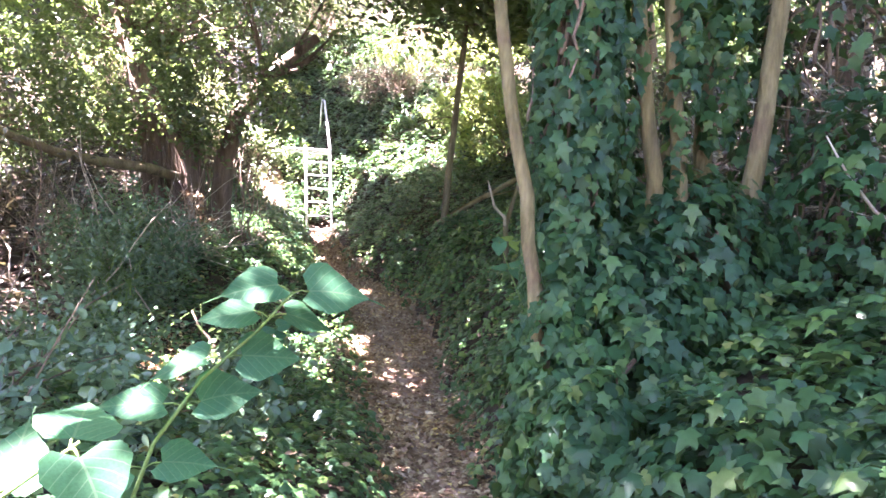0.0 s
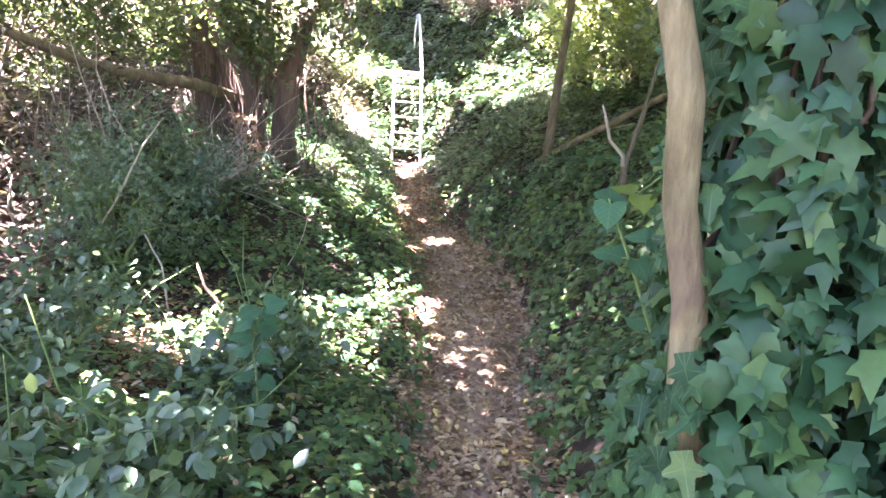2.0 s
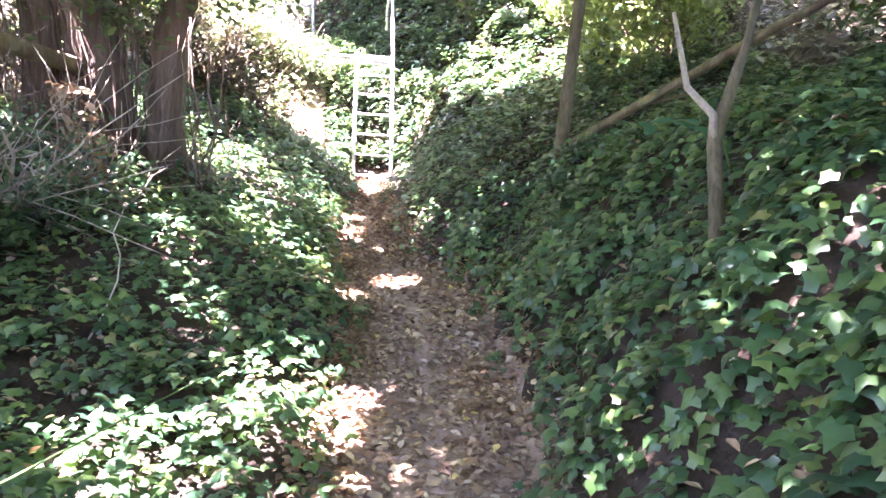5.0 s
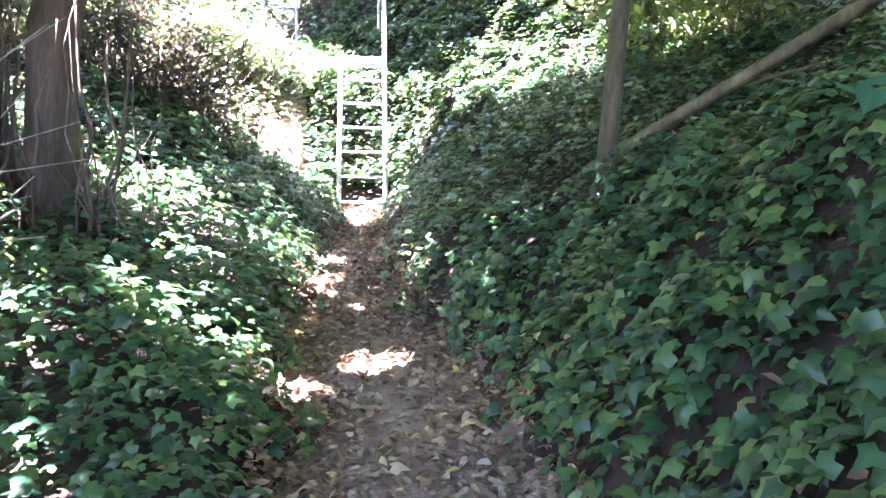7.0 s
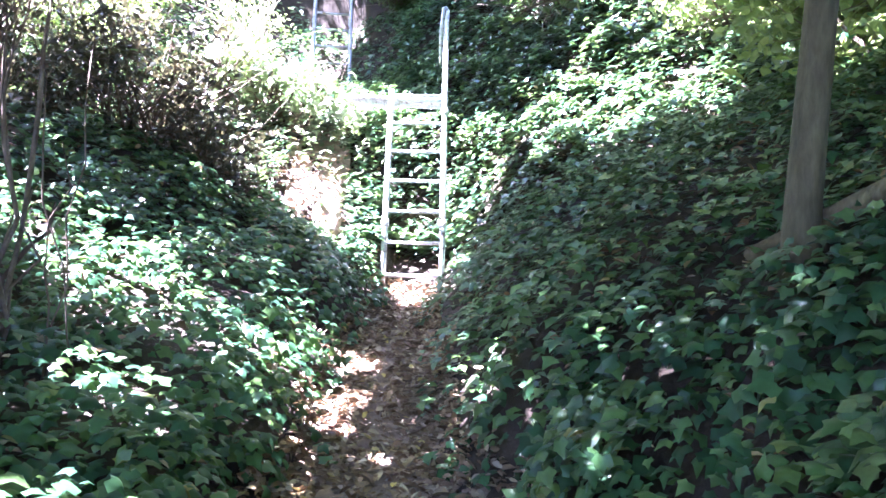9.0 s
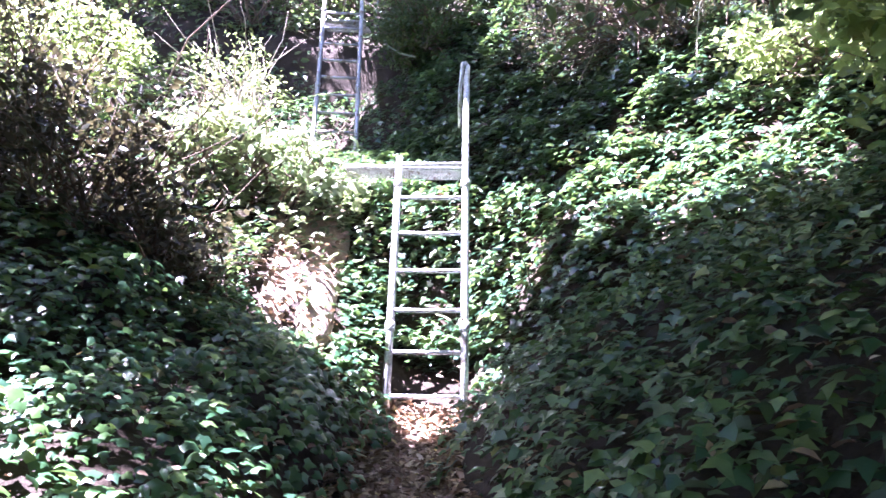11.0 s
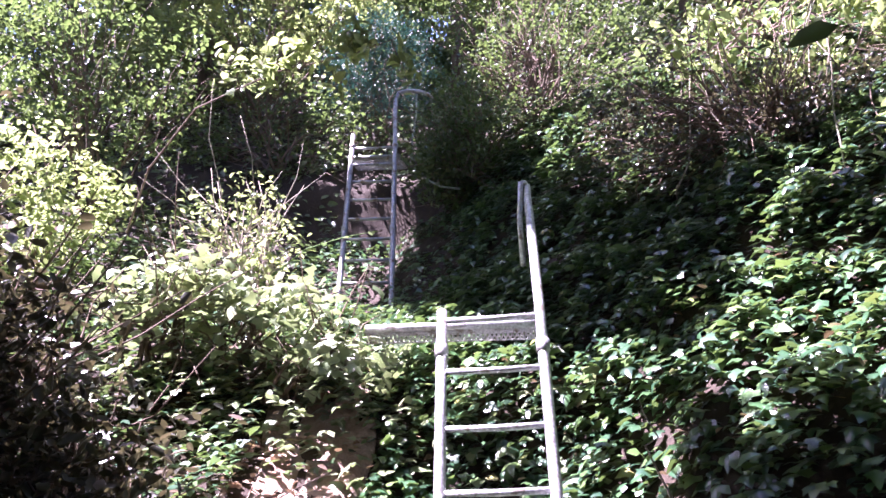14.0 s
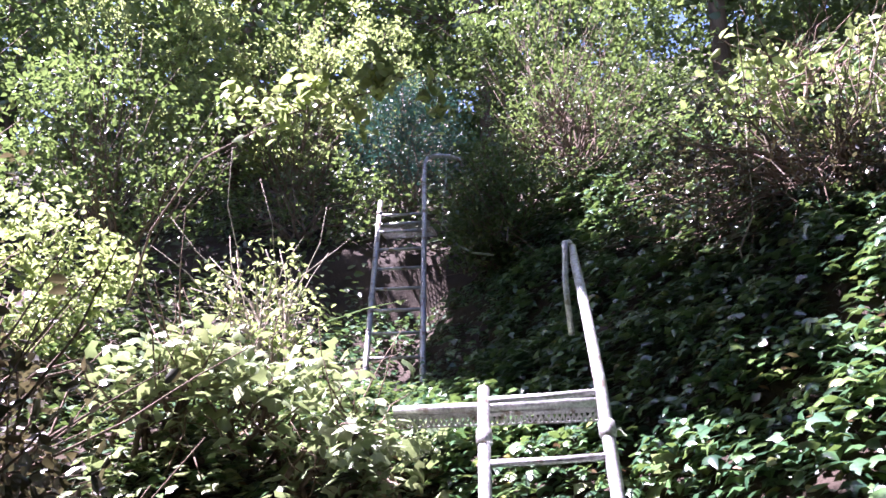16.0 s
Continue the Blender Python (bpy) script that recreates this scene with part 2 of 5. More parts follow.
def bend(a, b, sag=0.0, steps=6, rough=0.0, side=(0, 0, 0)):
    """Points from a to b, bowed by sag downwards and by side, with a little waver."""
    a, b, side = Vector(a), Vector(b), Vector(side)
    out = []
    for i in range(steps + 1):
        u = i / steps
        w = 4 * u * (1 - u)
        j = Vector(rng.normal(0, rough, 3)) if 0 < i < steps and rough else Vector((0, 0, 0))
        out.append(a.lerp(b, u) + Vector((0, 0, -sag * w)) + side * w + j)
    return out


IVY_LEAF = (np.array([(0, 0, 0), (0, 1.0, -0.16), (0.30, -0.16, -0.06), (0.56, 0.26, -0.10), (0.27, 0.46, -0.02), (-0.30, -0.16, -0.06), (-0.56, 0.26, -0.10), (-0.27, 0.46, -0.02), (0, 0.42, 0.05)]) - np.array((0, 0.4, 0)),
            [(0, 2, 3, 4, 8), (8, 4, 1), (0, 8, 7, 6, 5), (8, 1, 7)])
OVAL_LEAF = (np.array([(0, 0, 0), (0.27, 0.3, 0.05), (0.22, 0.68, 0.02), (0, 1, -0.12), (-0.22, 0.68, 0.02), (-0.27, 0.3, 0.05)]) - np.array((0, 0.5, 0)),
             [(0, 1, 2, 3), (0, 3, 4, 5)])
IVY_FAR = (np.array([(0, 0, 0), (0.52, 0.2, -0.08), (0.26, 0.48, 0.0), (0, 1, -0.14), (-0.26, 0.48, 0.0), (-0.52, 0.2, -0.08)]) - np.array((0, 0.4, 0)),
           [(0, 1, 2, 3), (0, 3, 4, 5)])
SMALL_LEAF = (np.array([(0, 0, 0), (0.3, 0.45, 0.07), (0, 1, -0.06), (-0.3, 0.45, 0.07)]) - np.array((0, 0.5, 0)), [(0, 1, 2), (0, 2, 3)])
def blade(rows, fold, hang, teeth=0.0):
    """A broad pointed leaf blade with a folded midrib, a drooping tip and a toothed edge."""
    v, f = [], []
    for i in range(rows + 1):
        u = i / rows
        w = 0.42 * math.sin(math.pi * min(1, u * 1.12 + 0.10) ** 0.75) * (1 - 0.25 * u) + 0.01
        w = max(0.004, w * (1 - u ** 6)) * (1 + teeth * (i % 2))
        z = -hang * u * u
        v += [(-w, u - 0.08 * (1 - u), z + fold * w + 0.02 * math.sin(9 * u)), (0, u, z), (w, u - 0.08 * (1 - u), z + fold * w + 0.02 * math.cos(8 * u))]
        if i:
            o = 3 * (i - 1)
            f += [(o, o + 1, o + 4, o + 3), (o + 1, o + 2, o + 5, o + 4)]
    return np.array(v), f


def lobed(points, fold, hang):
    """An ivy leaf with five lobes round its stalk."""
    v, f = [(0, 0.02, 0.03)], []
    for i in range(points):
        a = -2.55 + 5.1 * i / (points - 1)
        lobe = 0.36 + 0.30 * (0.5 + 0.5 * math.cos(4.6 * a)) ** 1.6 + 0.26 * math.exp(-(a / 0.42) ** 2)
        x, y = lobe * math.sin(a), lobe * math.cos(a)
        v.append((x, y, fold * abs(x) - hang * (x * x + y * y)))
    f = [(0, i + 1, i) for i in range(1, points)] + [(0, 1, points)]
    return np.array(v) - np.array((0, 0.2, 0)), f


ROUND_LEAF = blade(10, 0.10, 0.18, 0.06)


def unit(v):
    return v / np.maximum(np.linalg.norm(v, axis=1, keepdims=True), 1e-6)


def leaf_mesh(name, shape, pos, nrm, size, mat, tip=None):
    """One mesh of many leaves: places, the way each faces, sizes, and the way the tips hang."""
    base, faces = shape
    pos = lie(pos)
    n = len(pos)
    nrm = unit(nrm)
    tip = rng.normal(0, 1, (n, 3)) if tip is None else tip
    tip = unit(tip - nrm * np.sum(tip * nrm, 1, keepdims=True))
    across = np.cross(tip, nrm)
    s = np.asarray(size).reshape(-1, 1, 1) * np.ones((n, 1, 1))
    curl = rng.uniform(0.3, 2.2, (n, 1, 1))
    wide = rng.uniform(0.8, 1.15, (n, 1, 1))
    v = pos[:, None, :] + s * (wide * base[None, :, 0:1] * across[:, None, :] + base[None, :, 1:2] * tip[:, None, :] + curl * base[None, :, 2:3] * nrm[:, None, :])
    k = len(base)
    loops = np.concatenate([np.array(f) for f in faces])
    sizes = np.array([len(f) for f in faces])
    idx = (loops[None, :] + k * np.arange(n)[:, None]).ravel().astype(np.int32)
    tot = np.tile(sizes, n).astype(np.int32)
    start = np.concatenate([[0], np.cumsum(tot)[:-1]]).astype(np.int32)
    me = bpy.data.meshes.new(name)
    me.vertices.add(n * k)
    me.vertices.foreach_set("co", v.reshape(-1).astype(np.float32))
    me.loops.add(len(idx))
    me.loops.foreach_set("vertex_index", idx)
    me.polygons.add(len(tot))
    me.polygons.foreach_set("loop_start", start)
    me.polygons.foreach_set("loop_total", tot)
    me.update(calc_edges=True)
    me.materials.append(mat)
    return me


# ---- the lie of the land ----
PY = [-8, -1.5, 0.2, 1.7, 2.9, 5.3, 6.1, 7.2, 8.2, 9.1, 9.8, 11.1, 12.0, 12.6]
PX = [-0.6, -0.12, 0.28, 0.5, 0.67, 0.76, 0.78, 0.76, 0.62, 0.36, 0.18, 0.05, -0.05, -0.05]
PW = [0.35, 0.33, 0.32, 0.31, 0.31, 0.5, 0.5, 0.5, 0.56, 0.37, 0.32, 0.26, 0.24, 0.24]
ZY = [-8, -1.5, 0.2, 1.7, 3.0, 5.1, 7.2, 8.4, 9.4, 11.4, 12.4]
ZZ = [0.5, 0.47, 0.36, 0.2, 0.06, 0.0, 0.24, 0.40, 0.57, 0.93, 1.0]
HX = [-8, -3.6, -1.5, -0.8, -0.2, 0.3, 0.9, 1.6, 3, 8]
HY = [12, 13, 13.8, 15, 15.8, 17.4, 17.7, 19]
HZ = np.array([[2.4, 2.0, 1.6, 1.45, 0.92, 0.92, 1.75, 2.2, 2.8, 4],
               [2.8, 2.4, 2.0, 1.95, 1.42, 1.45, 2.35, 2.65, 3.2, 4.6],
               [3.2, 2.8, 2.4, 2.3, 2.4, 2.45, 2.85, 3.15, 3.8, 5],
               [3.8, 3.3, 2.7, 2.7, 2.9, 3.2, 3.45, 3.9, 4.5, 5.8],
               [4.2, 3.6, 2.75, 2.85, 3.4, 3.8, 4.0, 4.5, 5.0, 6.3],
               [5.0, 4.2, 3.7, 4.2, 4.8, 5.0, 5.3, 5.6, 6.1, 7.3],
               [5.2, 4.65, 4.55, 4.7, 5.0, 5.2, 5.5, 5.8, 6.3, 7.5],
               [6.0, 5.6, 5.5, 5.6, 5.8, 5.9, 6.2, 6.5, 7.0, 8.2]])


def edges(y):
    c, w = np.interp(y, PY, PX), np.interp(y, PY, PW)
    w = w * (1 + 0.10 * np.sin(y * 3.1) + 0.07 * np.sin(y * 7.7 + 1))
    return c - w, c + w


def lumps(x, y, s):
    return (np.sin(x * s + 1.3 * np.sin(y * s * 0.7)) * np.cos(y * s * 0.9 + 0.8 * np.sin(x * s * 1.3)))


def land(x, y, ivy=0.0):
    """Height of the soil, or, with ivy = 1, of the top of the ivy over it."""
    x, y = np.asarray(x, float), np.asarray(y, float)
    left, right = edges(y)
    z = np.interp(y, ZY, ZZ)
    dr, dl = np.maximum(x - right, 0), np.maximum(left - x, 0)
    lo = np.interp(y, [2, 4, 6, 8, 10, 12], [0.25, 0.13, 0.13, 0.36, 0.5, 0.6])
    steep = np.interp(y, [2, 3.9, 5.4, 6.6, 8.0, 9.0, 10.5], [0.88, 1.15, 1.45, 1.4, 1.05, 0.78, 0.82])
    up = 0.13 + 0.12 * ivy
    z = z + up * (1 - np.exp(-dr / 0.10)) + steep * np.minimum(dr, 1.0) + 0.42 * np.clip(dr - 1.0, 0, 6)
    z = z + up * (1 - np.exp(-dl / 0.12)) + lo * np.minimum(dl, 1.9) + 0.2 * np.clip(dl - 1.9, 0, 8)
    z = z + 0.06 * lumps(x, y, 2.3) * np.minimum(dr + dl, 1) + 0.03 * lumps(x + 3, y, 6.1) * np.minimum(dr + dl, 0.7)
    z = z + 0.02 * lumps(x, y, 4.0)
    cols = np.stack([np.interp(y, HY, HZ[:, i]) for i in range(len(HX))], -1)
    xi = np.clip(x, HX[0], HX[-1])
    j = np.clip(np.searchsorted(HX, xi, side="right") - 1, 0, len(HX) - 2)
    hx = np.array(HX)
    u = (xi - hx[j]) / (hx[j + 1] - hx[j])
    a = np.take_along_axis(cols, j[..., None], -1)[..., 0]
    b = np.take_along_axis(cols, j[..., None] + 1, -1)[..., 0]
    hill = a + (b - a) * u + 0.55 * np.clip(y - 19, 0, 20) + 0.05 * np.clip(y - 39, 0, 60)
    hill = hill + 0.07 * lumps(x, y, 2.7) + 0.03 * lumps(x, y + 2, 6.3) + 0.10 * ivy
    w = np.clip((y - 11.5) / 0.9, 0, 1)
    w = w * w * (3 - 2 * w)
    return z * (1 - w) + hill * w


def slope(x, y, ivy=0.0):
    e = 0.04
    gx = (land(x + e, y, ivy) - land(x - e, y, ivy)) / (2 * e)
    gy = (land(x, y + e, ivy) - land(x, y - e, ivy)) / (2 * e)
    return unit(np.stack([-gx, -gy, np.ones_like(gx)], 1))


def grid_mesh(name, xs, ys, mat, lift=0.0):
    X, Y = np.meshgrid(xs, ys)
    Z = land(X, Y) + lift
    n, m = len(xs), len(ys)
    v = lie(np.stack([X, Y, Z], -1).reshape(-1, 3))
    i = (np.arange(m - 1)[:, None] * n + np.arange(n - 1)[None, :]).ravel()
    f = np.stack([i, i + 1, i + n + 1, i + n], 1)
    return mesh_of(name, v, [tuple(q) for q in f.tolist()], mat)


xs = np.concatenate([np.linspace(-300, -30, 10), np.linspace(-26, -7, 12), np.arange(-6, 7.01, 0.11), np.linspace(8, 28, 12), np.linspace(35, 300, 10)])
ys = np.concatenate([np.linspace(-200, -20, 10), np.linspace(-16, -3, 10), np.arange(-2.4, 20, 0.11), np.linspace(21, 40, 12), np.linspace(50, 300, 10)])
ground = tagged(part("ground", grid_mesh("ground", xs, ys, soil_mat)), "dark brown woodland soil rising to a hillside", "ground", kind="structure")

# the trodden strip
pv, pf, across = [], [], 14
pys = np.arange(-8, 12.45, 0.1)
for i, y in enumerate(pys):
    l, r = edges(y)
    for k in range(across + 1):
        x = l + (r - l) * (k / across * 1.16 - 0.08) + 0.03 * math.sin(17 * y + k)
        u = k / across
        pv.append((x, y, float(land(x, y)) + 0.035 - 0.016 * math.sin(math.pi * u) + 0.008 * math.sin(23 * y + 5 * k) * math.sin(9 * x) + (-0.06 if k in (0, across) else 0)))
    if i:
        o = (i - 1) * (across + 1)
        pf += [(o + k, o + k + 1, o + across + 2 + k, o + across + 1 + k) for k in range(across)]
path = tagged(part("path", mesh_of("path", lie(pv), pf, path_mat)), "narrow trodden earth footpath strewn with dead leaves", "footpath", kind="structure")

# bare earth scar on the bank beside the lower ladder
sv, sf = [], []
SN = 26
for i in range(SN + 1):
    for k in range(13):
        u, w = i / SN, k / 12
        cx = -0.88 - 0.65 * u + 0.10 * math.sin(5 * u)
        half = 0.20 + 0.14 * math.sin(math.pi * u) + 0.03 * math.sin(19 * u)
        x, y = cx + (w - 0.5) * 2 * half, 12.1 + 3.3 * u + 0.10 * math.sin(7 * w)
        edge = -0.05 if k in (0, 12) or i in (0, SN) else 0.02
        sv.append((x, y, float(land(x, y)) + edge + 0.02 * math.sin(9 * w + 4 * u) + 0.015 * rng.standard_normal()))
for i in range(SN):
    sf += [(i * 13 + k, i * 13 + k + 1, (i + 1) * 13 + k + 1, (i + 1) * 13 + k) for k in range(12)]
tagged(part("earth_bank", mesh_of("earth_bank", lie(sv), sf, red_earth_mat)), "bare dry sunlit earth worn into the bank", "bare earth", kind="structure")


# ---- ivy over the banks and the hillside ----
def ivy_carpet(x0, x1, y0, y1, density, size, keep, label, mat=ivy_mat, shape=IVY_LEAF, high=0.19, kind_word="ivy", flat=0.0):
    n = int((x1 - x0) * (y1 - y0) * density)
    x, y = rng.uniform(x0, x1, n), rng.uniform(y0, y1, n)
    ok = keep(x, y)
    x, y = x[ok], y[ok]
    patch = 0.5 + 0.5 * lumps(x, y, 5.3) * 0.6 + 0.4 * lumps(x + 7, y, 13.1) * 0.6
    ok = rng.random(len(x)) < np.clip(0.3 + 1.1 * patch, 0.36, 1)
    x, y = x[ok], y[ok]
    nr = slope(x, y, 1.0)
    h = rng.uniform(-0.5, 0.5, len(x)) * high + 0.5 * high * lumps(x, y, 8.0)
    pos = np.stack([x, y, land(x, y, 1.0)], 1) + nr * h[:, None]
    face = nr * (0.75 - 0.6 * flat) + np.array((-0.25 * flat, -0.15 + 0.15 * flat, 0.55 + 0.5 * flat)) + rng.normal(0, 0.36 - 0.08 * flat, (len(x), 3))
    down = np.stack([nr[:, 0], nr[:, 1], -0.4 + 0 * x], 1) + rng.normal(0, 0.7, (len(x), 3))
    s = size * rng.uniform(0.55, 1.25, len(x))
    ob = part("ivy_carpet", leaf_mesh("ivy_carpet", shape, pos, face, s, mat, down))
    return tagged(ob, label, kind_word, kind="stuff")


def off_path(x, y):
    l, r = edges(y)
    jl = 0.05 * np.sin(9 * y) + rng.normal(0, 0.05, len(x))
    return (x < l + jl) | (x > r - jl) | (y > 12.35)


def off_ladder(x, y):
    """Clear of the hollow at the ladder's foot."""
    return (np.abs(x) > 0.36) | (y > 12.75)


def not_scar(x, y):
    u = (y - 12.1) / 3.3
    cx = -0.88 - 0.65 * u + 0.10 * np.sin(5 * u)
    return (np.abs(x - cx) > 0.22 + 0.12 * np.sin(np.pi * np.clip(u, 0, 1)) + 0.05 * np.sin(17 * u)) | (u < 0.02) | (u > 0.42) | (rng.random(len(x)) < 0.06)


def right_side(x, y):
    return (x > np.interp(y, PY, PX)) & off_path(x, y)


def bare(x, y):
    """The dry, leaf-strewn clearing among the weeds."""
    return ((x + 1.35) / 0.6) ** 2 + ((y - 4.9) / 1.1) ** 2 + 0.4 * lumps(x, y, 5.0) < 1


def left_side(x, y):
    return (x < np.interp(y, PY, PX)) & off_path(x, y) & not_scar(x, y) & (~bare(x, y) | (rng.random(len(x)) < 0.35))


ivy_carpet(0.1, 3.4, -1.6, 4.0, 1500, 0.066, right_side, "thick dark green ivy over the shaded bank")
ivy_carpet(0.3, 3.6, 4.0, 9.0, 1700, 0.068, right_side, "thick dark green ivy over the shaded bank")
ivy_carpet(0.25, 1.2, 5.5, 9.4, 900, 0.066, right_side, "ivy spilling down the bank to the path", high=0.1)
ivy_carpet(0.1, 3.8, 9.0, 12.2, 1400, 0.070, right_side, "thick dark green ivy over the shaded bank", shape=IVY_FAR, flat=0.6)
ivy_carpet(-2.4, 0.5, 7.4, 12.2, 1500, 0.064, left_side, "glossy ivy over the bank beside the path")
ivy_carpet(-2.6, 0.7, -1.6, 7.4, 1000, 0.060, left_side, "low ivy and weeds, patchy, partly sunlit")
ivy_carpet(-0.8, 4.4, 12.2, 17.8, 1750, 0.078, lambda x, y: not_scar(x, y) & off_ladder(x, y) & ((x > -0.75) | (y < 13.9)) & ((x > -0.6 + 0.2 * np.sin(3 * y)) | (y < 14.8) | (rng.random(len(x)) < 0.5)), "ivy hanging over the steep hillside", mat=ivy_hill_mat, flat=0.7)
ivy_carpet(-5.0, -0.7, 12.0, 15.4, 1000, 0.072, lambda x, y: not_scar(x, y), "sunlit ivy and bramble on the hillside", mat=ivy_hill_mat, shape=IVY_FAR, flat=0.7)
ivy_carpet(-8, 9, 15.2, 27, 260, 0.12, lambda x, y: (y > 17.7) | (x < -2.2) | (x > 4.2), "mixed undergrowth covering the upper hillside", mat=bush_mat, shape=OVAL_LEAF, high=0.4)
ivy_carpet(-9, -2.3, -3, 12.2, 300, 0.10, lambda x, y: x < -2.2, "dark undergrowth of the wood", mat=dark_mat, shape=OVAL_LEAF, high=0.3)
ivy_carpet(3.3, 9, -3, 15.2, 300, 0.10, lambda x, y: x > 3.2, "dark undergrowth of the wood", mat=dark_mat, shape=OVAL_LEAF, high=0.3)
ivy_carpet(-2.3, -0.3, 13.9, 17.4, 800, 0.07, lambda x, y: not_scar(x, y), "sparse ivy trailing over dark soil below the upper ladder", shape=IVY_FAR)
# this ivy and the bramble after it carry sun glare in their colour
ivy_carpet(-0.7, 0.5, 12.45, 13.7, 190, 0.12, lambda x, y: y > 12.75, "large sunlit ivy leaves behind the ladder rungs, painted sun-pale", mat=sun_pale_mat, high=0.12, flat=0.7)
ivy_carpet(-2.2, -0.62, 12.98, 14.3, 620, 0.08, lambda x, y: (x + 0.62 < -0.25 * (13.5 - y)) | (y > 13.5), "broad bramble leaves spilling over the bank in full sun, painted pale", mat=sun_pale_mat, high=0.32, flat=0.7, kind_word="bramble")


# ---- the ladders ----
def ladder(name, foot_l, foot_r, step, rungs, above_l, right_points, stile_r, mat, label):
    """Welded tube ladder: the first rung's ends, the step from rung to rung, and the longer stile's upper points."""
    fl, fr, step = Vector(foot_l), Vector(foot_r), Vector(step)
    thing = tagged(new(name), label, "ladder")
    low_l = fl - step * 1.25
    low_r = fr - step * 1.25
    top_l = fl + step * (rungs - 1 + above_l)
    n = (fl - fr).normalized()
    part("stile", mesh_of("stile", *join([tube_data([low_l, fl + step * 2, fl + step * 4, top_l, top_l + step * 0.03], [stile_r, stile_r, stile_r, stile_r, stile_r * 0.6], 14)]), mat), thing)
    knee = fr + step * (rungs - 1)
    long = [low_r, fr + step * 2, knee - step * 0.4, knee + step * 0.25] + [Vector(p) for p in right_points]
    part("stile", mesh_of("stile", *tube_data(long, [stile_r] * (len(long) - 1) + [stile_r * 0.8], 14), mat), thing, "taller stile that serves as a handrail")
    for i in range(rungs):
        a, b = fl + step * i, fr + step * i
        me = mesh_of("rung", *tube_data([a, a.lerp(b, 0.5) + Vector((0, 0, -0.003)), b], 0.0155, 10), mat)
        part("rung", me, thing)
    for base in (fl, fr):
        for i in ((1.6, rungs - 1.6) if rungs < 9 else (rungs - 0.9, 4.5)):
            p = base + step * i
            u = step.normalized()
            part("collar", mesh_of("collar", *tube_data([p - u * 0.035, p - u * 0.03, p + u * 0.03, p + u * 0.035], [stile_r, stile_r * 1.28, stile_r * 1.28, stile_r], 14), mat), thing, "clamped steel sleeve")
    return thing, fl, fr, step


def grating(thing, corner, along, back, mat, nx, ny, rim=0.026):
    """Expanded-metal tread with a folded rim: a front corner, its length and its depth."""
    c, a, b = Vector(corner), Vector(along), Vector(back)
    up = Vector((0, 0, 1))
    tread = part("tread", mesh_of("tread", *join([box_data(c, a, b.normalized() * 0.012, up * -rim), box_data(c + b, a, b.normalized() * -0.012, up * -rim),
                                                  box_data(c, b, a.normalized() * 0.012, up * -rim), box_data(c + a, b, a.normalized() * -0.012, up * -rim)]), mat, False), thing, "folded steel tread rim")
    part("edge_bar", mesh_of("edge_bar", *tube_data([c + up * 0.004, c + a * 0.5 + up * 0.004, c + a + up * 0.004], 0.021, 10), mat), tread, "bright front bar of the tread")
    bars = []
    for i in range(nx + ny):
        for sign in (0, 1):
            du = ny / nx
            s = i / nx
            lo, hi = max(0, (s - 1) / du) if du else 0, min(1, s / du)
            if hi - lo < 0.05:
                continue
            p = c + a * (s - du * lo if not sign else 1 - (s - du * lo)) + b * lo
            q = c + a * (s - du * hi if not sign else 1 - (s - du * hi)) + b * hi
            d = (q - p).normalized().cross(up) * 0.0035
            bars.append(box_data(p - d - up * 0.008, q - p, d * 2, up * -0.006))
    part("expanded_mesh", mesh_of("expanded_mesh", *join(bars), mat, False), tread, "perforated steel mesh")
    return tread


def skirt(thing, corner, along, drop, mat, n):
    """Perforated front of the tread: crossing strips hung under its bar, with a lower hem."""
    c, a, d = Vector(corner), Vector(along), Vector(drop)
    face = a.cross(d).normalized()
    step = a / n
    strips = []
    for i in range(n):
        for p, q in ((c + step * i, c + step * (i + 1) + d), (c + step * (i + 1), c + step * i + d)):
            side = (q - p).cross(face).normalized() * 0.0045
            strips.append(box_data(p - side, q - p, side * 2, face * 0.003))
    strips.append(box_data(c + d, a, d.normalized() * 0.008, face * 0.006))
    part("skirt", mesh_of("skirt", *join(strips), mat, False), thing, "perforated steel front of the tread")


def box_data(c, a, b, d):
    v = [c, c + a, c + a + b, c + b, c + d, c + a + d, c + a + b + d, c + b + d]
    return [Vector(p) for p in lie(v)], [(0, 3, 2, 1), (4, 5, 6, 7), (0, 1, 5, 4), (1, 2, 6, 5), (2, 3, 7, 6), (3, 0, 4, 7)]


low, fl, fr, st = ladder("ladder", (-0.253, 12.318, 1.211), (0.241, 12.328, 1.236), (-0.0166, 0.147, 0.2538), 7, 0.2,
                         [(0.105, 13.75, 3.22), (0.075, 14.30, 3.58), (0.068, 14.6, 3.757)], 0.027, steel_mat, "silver galvanised tube ladder leaning on the ivy bank")
top = fl + st * 6
grating(low, top + Vector((-0.42, 0.10, -0.035)), (0.9, 0.02, 0.02), (-0.02, 0.46, 0.0), steel_mat, 22, 10)
skirt(low, top + Vector((-0.42, 0.105, -0.05)), (0.9, 0.02, 0.02), (0.0, 0.015, -0.055), steel_mat, 38)
# spare tube hung from the top of the handrail
hang = [Vector((0.02, 14.55, 3.73)), Vector((0.01, 14.52, 3.5)), Vector((0.03, 14.45, 3.17))]
part("hand_grip", mesh_of("hand_grip", *tube_data([(0.068, 14.6, 3.757), (0.045, 14.6, 3.79), (0.02, 14.57, 3.775)] + hang, 0.02, 10), steel_mat), low, "bent end of the handrail tube")

